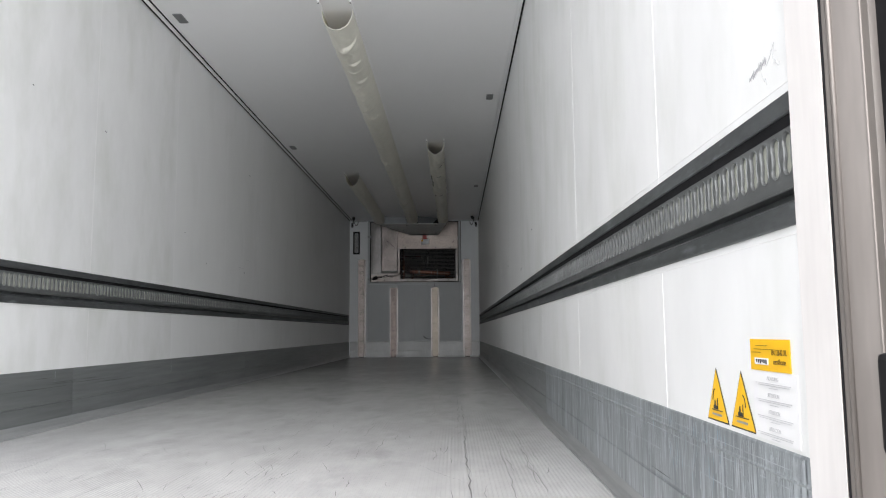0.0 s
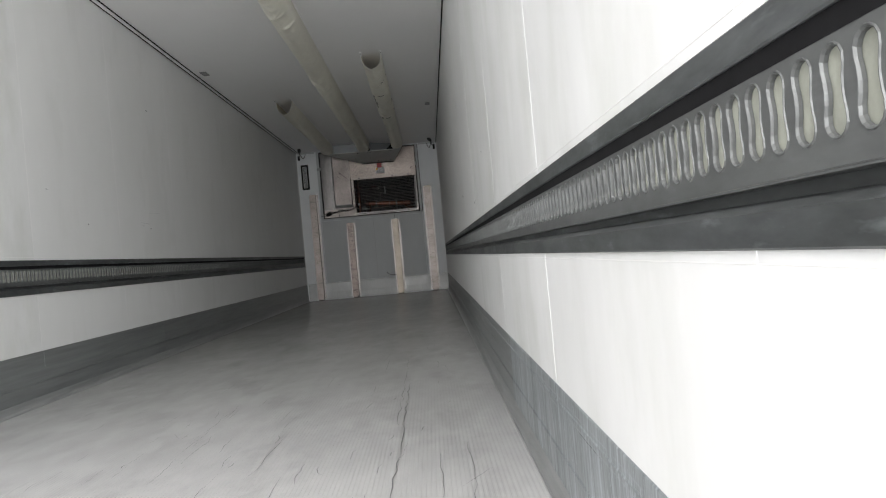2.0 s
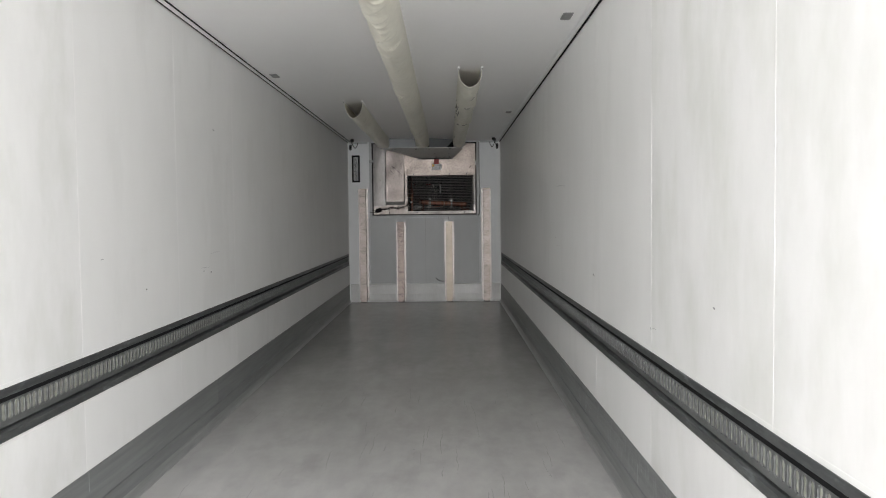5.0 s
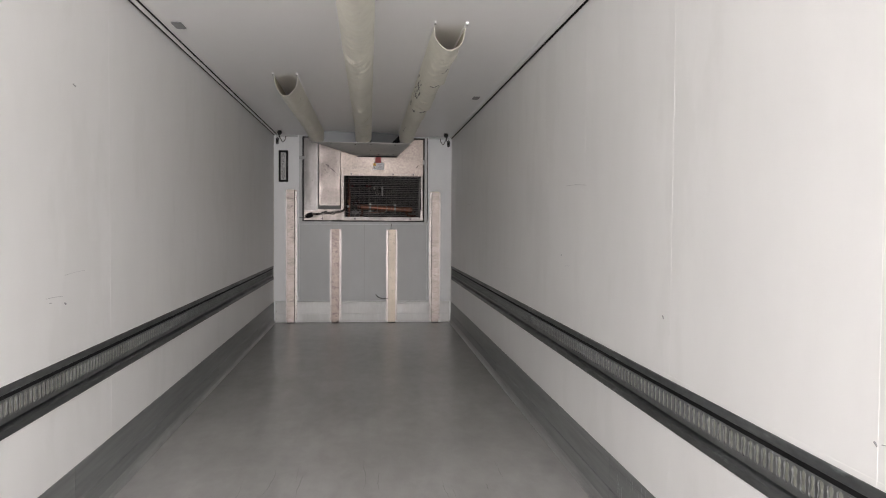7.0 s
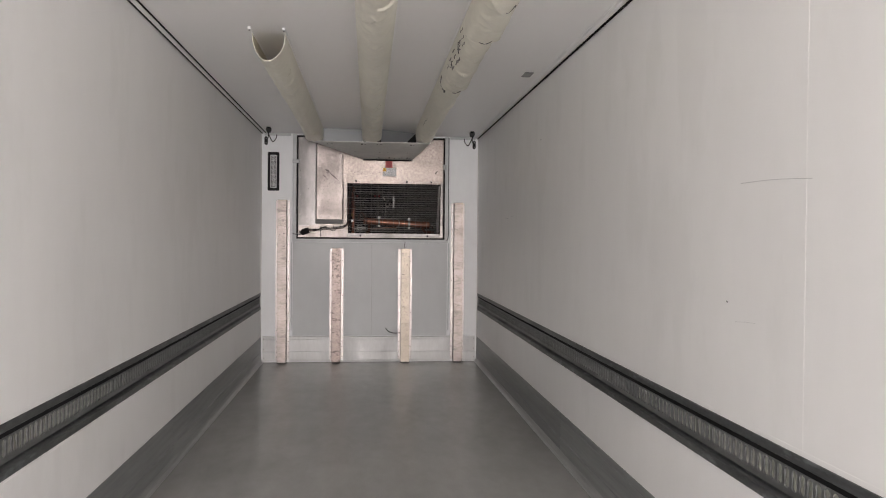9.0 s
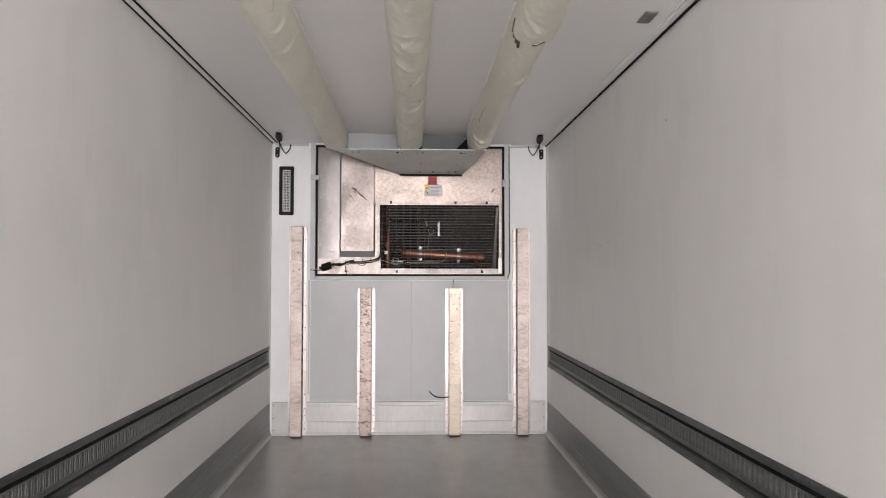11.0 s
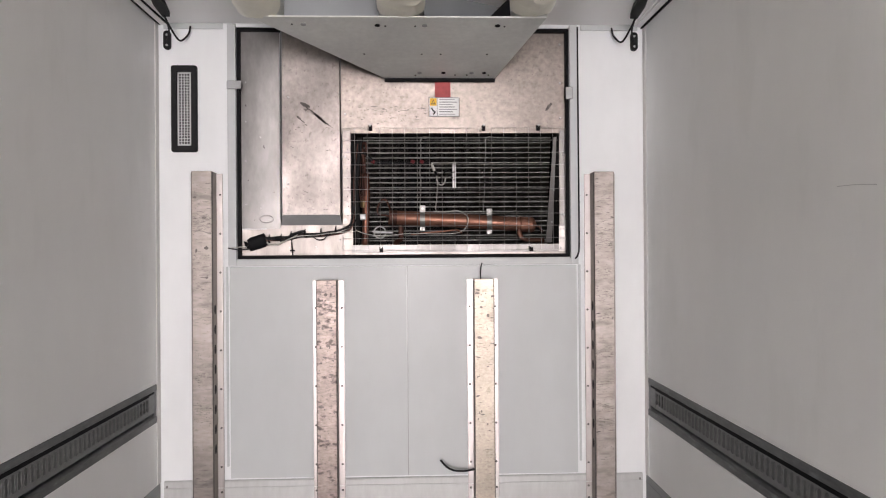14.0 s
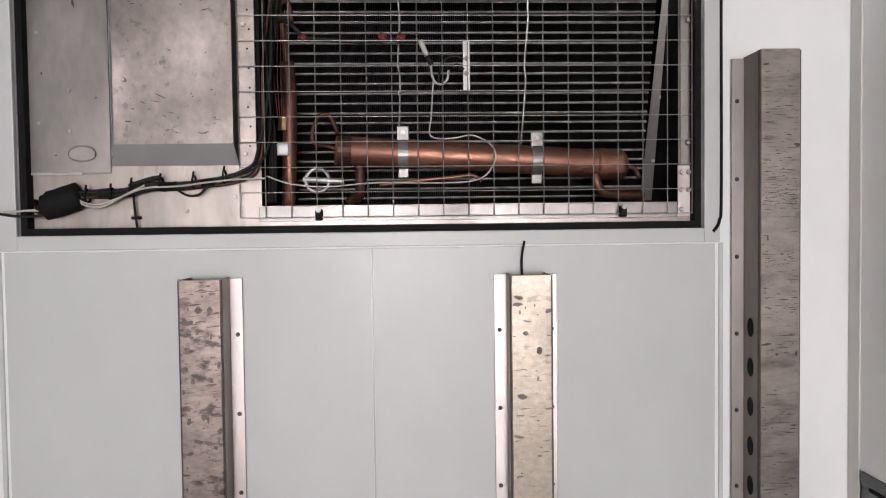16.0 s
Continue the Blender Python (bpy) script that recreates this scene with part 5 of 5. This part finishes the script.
plate = thing("certificate_sticker", "yellow certificate sticker with black print", "sticker")
part("field", wall_rect(0.194, 0.336, 0.3955, 0.4430, 0.0002), M_YELLOW, plate)
wall_text("EN 12642-XL", 0.012, 0.227, 0.4235, M_BROWNINK, plate, "lettering", 0.052)
wall_text("certificate", 0.0115, 0.227, 0.4100, M_BROWNINK, plate, "lettering", 0.042)
for y0, y1, z in ((0.270, 0.312, 0.4330), (0.258, 0.322, 0.4275), (0.296, 0.330, 0.4225)):
    part("text_bar", wall_rect(y0, y1, z, z + 0.0006, 0.0014), M_BROWNINK, plate)
part("logo_bar", wall_rect(0.268, 0.318, 0.4045, 0.4145, 0.0014), M_PAPER, plate, "pale rubbed mark")
for k in range(6):
    part("logo_mark", wall_rect(0.272 + 0.007 * k, 0.276 + 0.007 * k, 0.4060 + 0.001 * (k % 3), 0.4125, 0.0020), M_INK, plate)
notice = thing("notice_sticker", "white notice sticker in four languages, partly rubbed off", "sticker")
part("paper", wall_rect(0.176, 0.330, 0.2925, 0.3940, 0.0), M_PAPER, notice)
for k, word in enumerate(("ACHTUNG", "ATTENTION", "ATTENTION", "ATENCION")):
    z = 0.3845 - 0.0248 * k
    wall_text(word, 0.0085, 0.254, z, M_FAINT, notice, "lettering", 0.040)
    part("text_bar", wall_rect(0.196, 0.318, z - 0.0080, z - 0.0074, 0.0014), M_FAINT, notice)
    part("text_bar", wall_rect(0.200, 0.310, z - 0.0108, z - 0.0103, 0.0014), M_FAINT, notice)
    part("text_bar", wall_rect(0.240, 0.270, z - 0.0146, z - 0.0140, 0.0014), M_FAINT, notice)

# pen scribble and scratches on the walls
scribble = thing("pen_scribble", "faint pen scribble on the white wall", "scribble")
rnd = random.Random(4)
line = []
for k in range(26):
    line.append(on_wall(0.285 - 0.0026 * k, 0.851 + 0.0004 * k + (0.006 if k % 2 else -0.006) * rnd.uniform(0.4, 1.2)))
part("pen_line", tube(line, 0.0005, 4, 2), M_INKGREY, scribble)
part("pen_line", tube([on_wall(0.222, 0.850), on_wall(0.205, 0.862), on_wall(0.190, 0.876), on_wall(0.198, 0.850), on_wall(0.186, 0.846), on_wall(0.203, 0.868), on_wall(0.183, 0.861)], 0.0004, 4, 4), M_FAINT, scribble)
part("pen_line", tube([on_wall(0.238, 0.845), on_wall(0.230, 0.830), on_wall(0.226, 0.834), on_wall(0.222, 0.822)], 0.0004, 4, 4), M_FAINT, scribble)
part("pen_line", tube([on_wall(0.190, 0.850), on_wall(0.180, 0.838), on_wall(0.176, 0.842)], 0.0004, 4, 4), M_FAINT, scribble)

for s, marks in ((1, ((7.154, 1.611, 6.741, 1.596, 0.0014), (7.246, 1.203, 7.236, 1.200, 0.003), (7.182, 1.137, 7.05, 1.146, 0.0006), (5.665, 1.030, 5.655, 1.018, 0.003), (4.386, 0.893, 4.33, 0.898, 0.0012), (4.411, 0.893, 4.40, 0.885, 0.003), (3.645, 1.074, 3.635, 1.070, 0.003),
                      (10.16, 2.151, 10.15, 2.148, 0.003), (11.58, 1.610, 11.40, 1.600, 0.0013), (11.28, 1.617, 11.19, 1.618, 0.0011))),
                 (-1, ((6.00, 1.067, 6.17, 1.062, 0.0014), (6.03, 1.046, 6.06, 1.044, 0.0012), (6.185, 1.031, 6.20, 1.026, 0.004), (6.302, 1.991, 6.33, 1.985, 0.003), (5.098, 1.019, 5.108, 1.016, 0.004), (4.593, 1.204, 4.62, 1.203, 0.0015), (3.29, 1.614, 3.31, 1.610, 0.003), (2.546, 1.639, 2.556, 1.636, 0.003), (6.19, 1.150, 6.42, 1.158, 0.0008)))):
    marked = bpy.data.objects["wall_right" if s > 0 else "wall_left"]
    for ya, za, yb, zb, w in marks:
        mid = ((ya + yb) / 2, (za + zb) / 2 + 0.012 * abs(yb - ya))
        part("scratch", tube([(s * W, ya, za), (s * W, mid[0], mid[1]), (s * W, yb, zb)], w, 5, 4), M_FAINT if abs(yb - ya) > 0.08 else M_INKGREY, marked, "dark scratch")

# scuffs and cracks on the floor
rnd = random.Random(11)
scuffs = bmesh.new()


def scuff(x, y, length, bend, width, heading):
    pts = []
    for k in range(7):
        t = k / 6
        pts.append((x + heading * length * t + bend * math.sin(math.pi * t) + rnd.uniform(-1, 1) * (width + 0.012 * length), y + length * t))
    last = None
    for k, (px, py) in enumerate(pts):
        w = width * (0.25 + math.sin(math.pi * k / 6))
        cur = (scuffs.verts.new((px - w, py, 0.00135)), scuffs.verts.new((px + w, py, 0.00135)))
        if last:
            scuffs.faces.new((last[0], last[1], cur[1], cur[0]))
        last = cur


for k in range(46):
    y = 0.4 + 5.0 * rnd.random() ** 1.5
    scuff(rnd.uniform(-1.0, 1.05), y, rnd.uniform(0.04, 0.16), rnd.uniform(-0.012, 0.012), rnd.uniform(0.0005, 0.0013), rnd.uniform(-0.2, 0.2))
for k in range(130):
    y = 2.2 * rnd.random() ** 1.3
    scuff(rnd.uniform(-1.0, 0.75), y, rnd.uniform(0.04, 0.20), rnd.uniform(-0.005, 0.005), rnd.uniform(0.0004, 0.0010), rnd.choice((0.1, 0.0, -0.1, -0.3, -0.5, 0.3)))
for k in range(80):
    scuff(rnd.uniform(-1.05, 1.08), rnd.uniform(2.4, 6.8), rnd.uniform(0.10, 0.55), rnd.uniform(-0.008, 0.008), rnd.uniform(0.0004, 0.0008), rnd.uniform(-0.06, 0.06))
for k in range(80):
    y = -0.02 + 3.2 * rnd.random() ** 1.6
    scuff(rnd.uniform(-1.08, 1.1), y, rnd.uniform(0.10, 0.55), rnd.uniform(-0.008, 0.008), rnd.uniform(0.0003, 0.0010), rnd.choice((0.0, 0.0, 0.0, 0.05, -0.05, 0.6, -0.5)))
for x, y, n, w in ((0.80, 1.2, 6, 0.0016), (0.775, 3.0, 4, 0.0012), (1.02, 1.3, 3, 0.0010), (0.93, 1.2, 3, 0.0008)):
    for q in range(n):
        scuff(x, y + 0.45 * q, 0.46, rnd.uniform(-0.006, 0.006), w, 0.0)
ob = part("scuffing", scuffs, M_SCUFF, floor, "dark scuffs and hairline cracks")
ob["kind"] = "stuff"

# pale vertical scrapes on the skirting, thickest by the doorway
rnd = random.Random(31)
for s, count in ((1, 1000), (-1, 14)):
    bm = bmesh.new()
    for k in range(count):
        y = 0.16 + 6.0 * rnd.random() ** 2.6
        z1 = SKIRT - 0.004 - rnd.random() ** 2 * 0.10
        z0 = max(0.130, z1 - rnd.uniform(0.015, 0.11))
        w = 0.0004 + 0.0022 * rnd.random() ** 3
        x = s * (W - 0.0046 - 0.0000009 * k)
        bm.faces.new([bm.verts.new((x, y + dy * w + rnd.uniform(-0.001, 0.001), z)) for dy, z in ((-1, z0), (1, z0), (0.6, z1), (-0.6, z1))])
    for z, y0, y1 in ((0.262, 0.16, 2.4), (0.236, 0.16, 3.0), (0.188, 0.2, 1.7)) if s > 0 else ():
        for q in range(int((y1 - y0) / 0.22)):
            a, b = y0 + 0.22 * q, y0 + 0.22 * (q + rnd.uniform(0.7, 1.0))
            dz, h = rnd.uniform(-0.0015, 0.0015), rnd.uniform(0.0004, 0.0010)
            bm.faces.new([bm.verts.new((s * (W - 0.0048), py, z + dz + e)) for py, e in ((a, -h), (b, -h), (b, h), (a, h))])
    dark = bmesh.new()
    for k in range(14 if s < 0 else 3):
        y, z, n = 0.3 + 3.6 * rnd.random(), rnd.uniform(0.125, 0.265), rnd.uniform(0.08, 0.7)
        dark.faces.new([dark.verts.new((s * (W - 0.0047), y + dy, z + e)) for dy, e in ((0, 0), (n * 0.5, -0.0010), (n, 0.0005), (n * 0.5, 0.0014))])
    ob = part("scratching", dark, M_SCUFF, bpy.data.objects["skirting_right" if s > 0 else "skirting_left"], "dark scratches along the skirting")
    ob["kind"] = "stuff"
    blue = bmesh.new()
    for k in range(46 if s > 0 else 0):
        y, z, w = rnd.gauss(0.62, 0.13), rnd.uniform(0.17, 0.277), rnd.uniform(0.0006, 0.0024)
        blue.faces.new([blue.verts.new((W - 0.0058 - 0.00002 * k, y + dy * w, z + dz)) for dy, dz in ((-1, -0.010), (0.8, -0.014), (1, 0.006), (-0.5, 0.004))])
    if s > 0:
        ob = part("paint_rub", blue, M_BLUERUB, bpy.data.objects["skirting_right"], "pale blue paint rubbed off")
        ob["kind"] = "stuff"
    ob = part("scraping", bm, M_SCRAPE, bpy.data.objects["skirting_right" if s > 0 else "skirting_left"], "pale vertical scrapes")
    ob["kind"] = "stuff"

# ---- rear doorway ----
frame_ob = tagged(new("door_frame"), "rear door frame, cream jambs with stainless steel posts", "door frame", kind="structure")
for s in (1, -1):
    bm = bmesh.new()
    prof = [(1.222, 0.1345), (1.2195, 0.132), (1.2195, 0.0405), (1.262, 0.0405), (1.262, 0.1345)]
    a = [bm.verts.new((s * x, y, -0.10)) for x, y in prof]
    b = [bm.verts.new((s * x, y, H + 0.06)) for x, y in prof]
    bm.faces.new(a), bm.faces.new(b[::-1])
    for i in range(len(prof)):
        j = (i + 1) % len(prof)
        bm.faces.new((a[i], a[j], b[j], b[i]))
    bmesh.ops.recalc_face_normals(bm, faces=bm.faces)
    part("jamb", bm, M_JAMB, frame_ob, "cream painted jamb")
    bm = bmesh.new()
    prof = [(1.2200, 0.0402), (1.2225, 0.0385), (1.2275, 0.0300), (1.2330, 0.0235), (1.2420, 0.0130), (1.2500, 0.0040), (1.2512, 0.0022), (1.2530, 0.0020), (1.2545, -0.010), (1.335, -0.010), (1.335, 0.0398)]
    a = [bm.verts.new((s * x, y, -0.22)) for x, y in prof]
    b = [bm.verts.new((s * x, y, H + 0.10)) for x, y in prof]
    bm.faces.new(a), bm.faces.new(b[::-1])
    for i in range(len(prof)):
        j = (i + 1) % len(prof)
        bm.faces.new((a[i], a[j], b[j], b[i]))
    bmesh.ops.recalc_face_normals(bm, faces=bm.faces)
    part("post", bm, M_STEEL, frame_ob, "stained stainless steel post")
    part("bead", cyl((s * 1.2268, 0.0285, -0.22), (s * 1.2268, 0.0285, H + 0.10), 0.0034, 14), M_STEEL, frame_ob, "rounded steel edge", True)
    part("joint", box((s * 1.2215 - 0.0010, 0.0372, -0.22), (s * 1.2215 + 0.0010, 0.0400, H + 0.10)), M_BLACK, frame_ob, "dark joint beside the jamb")
    lo, hi = sorted((s * 1.264, s * 1.310))
    part("rubber_strip", box((lo, -0.040, -0.1), (hi, 0.0040, H), 0.004), M_BLACK, frame_ob, "black rubber strip")
    for z in (0.372,):
        lo, hi = sorted((s * 1.2455, s * 1.33))
        block = part("hinge_block", box((lo, -0.062, z - 0.058), (hi, 0.010, z + 0.058), 0.008, 2), M_PLASTIC, frame_ob, "black hinge block")
part("header", box((-1.335, -0.13, H + 0.012), (1.335, Y0 - 0.001, H + 0.10), 0.004), M_STEEL, frame_ob)
part("sill", box((-1.335, -0.13, -0.22), (1.335, -0.022, -0.004), 0.004), M_STEEL, frame_ob)

# roof, front and underside close the body; the yard lies below
part("roof_skin", box((-1.335, Y0, H + 0.10), (1.335, 14.2, H + 0.13)), M_SKIN, ceiling)
part("nose", box((-1.335, 13.76, -0.1), (1.335, 13.80, H + 0.10)), M_SKIN, wall_front)
bm = bmesh.new()
bmesh.ops.create_grid(bm, x_segments=8, y_segments=8, size=1500)
yard = link_mesh("ground", bm, M_GROUND)
yard.location = (0, 0, -1.20)
tagged(yard, "grey concrete yard behind the trailer", "ground", kind="structure")
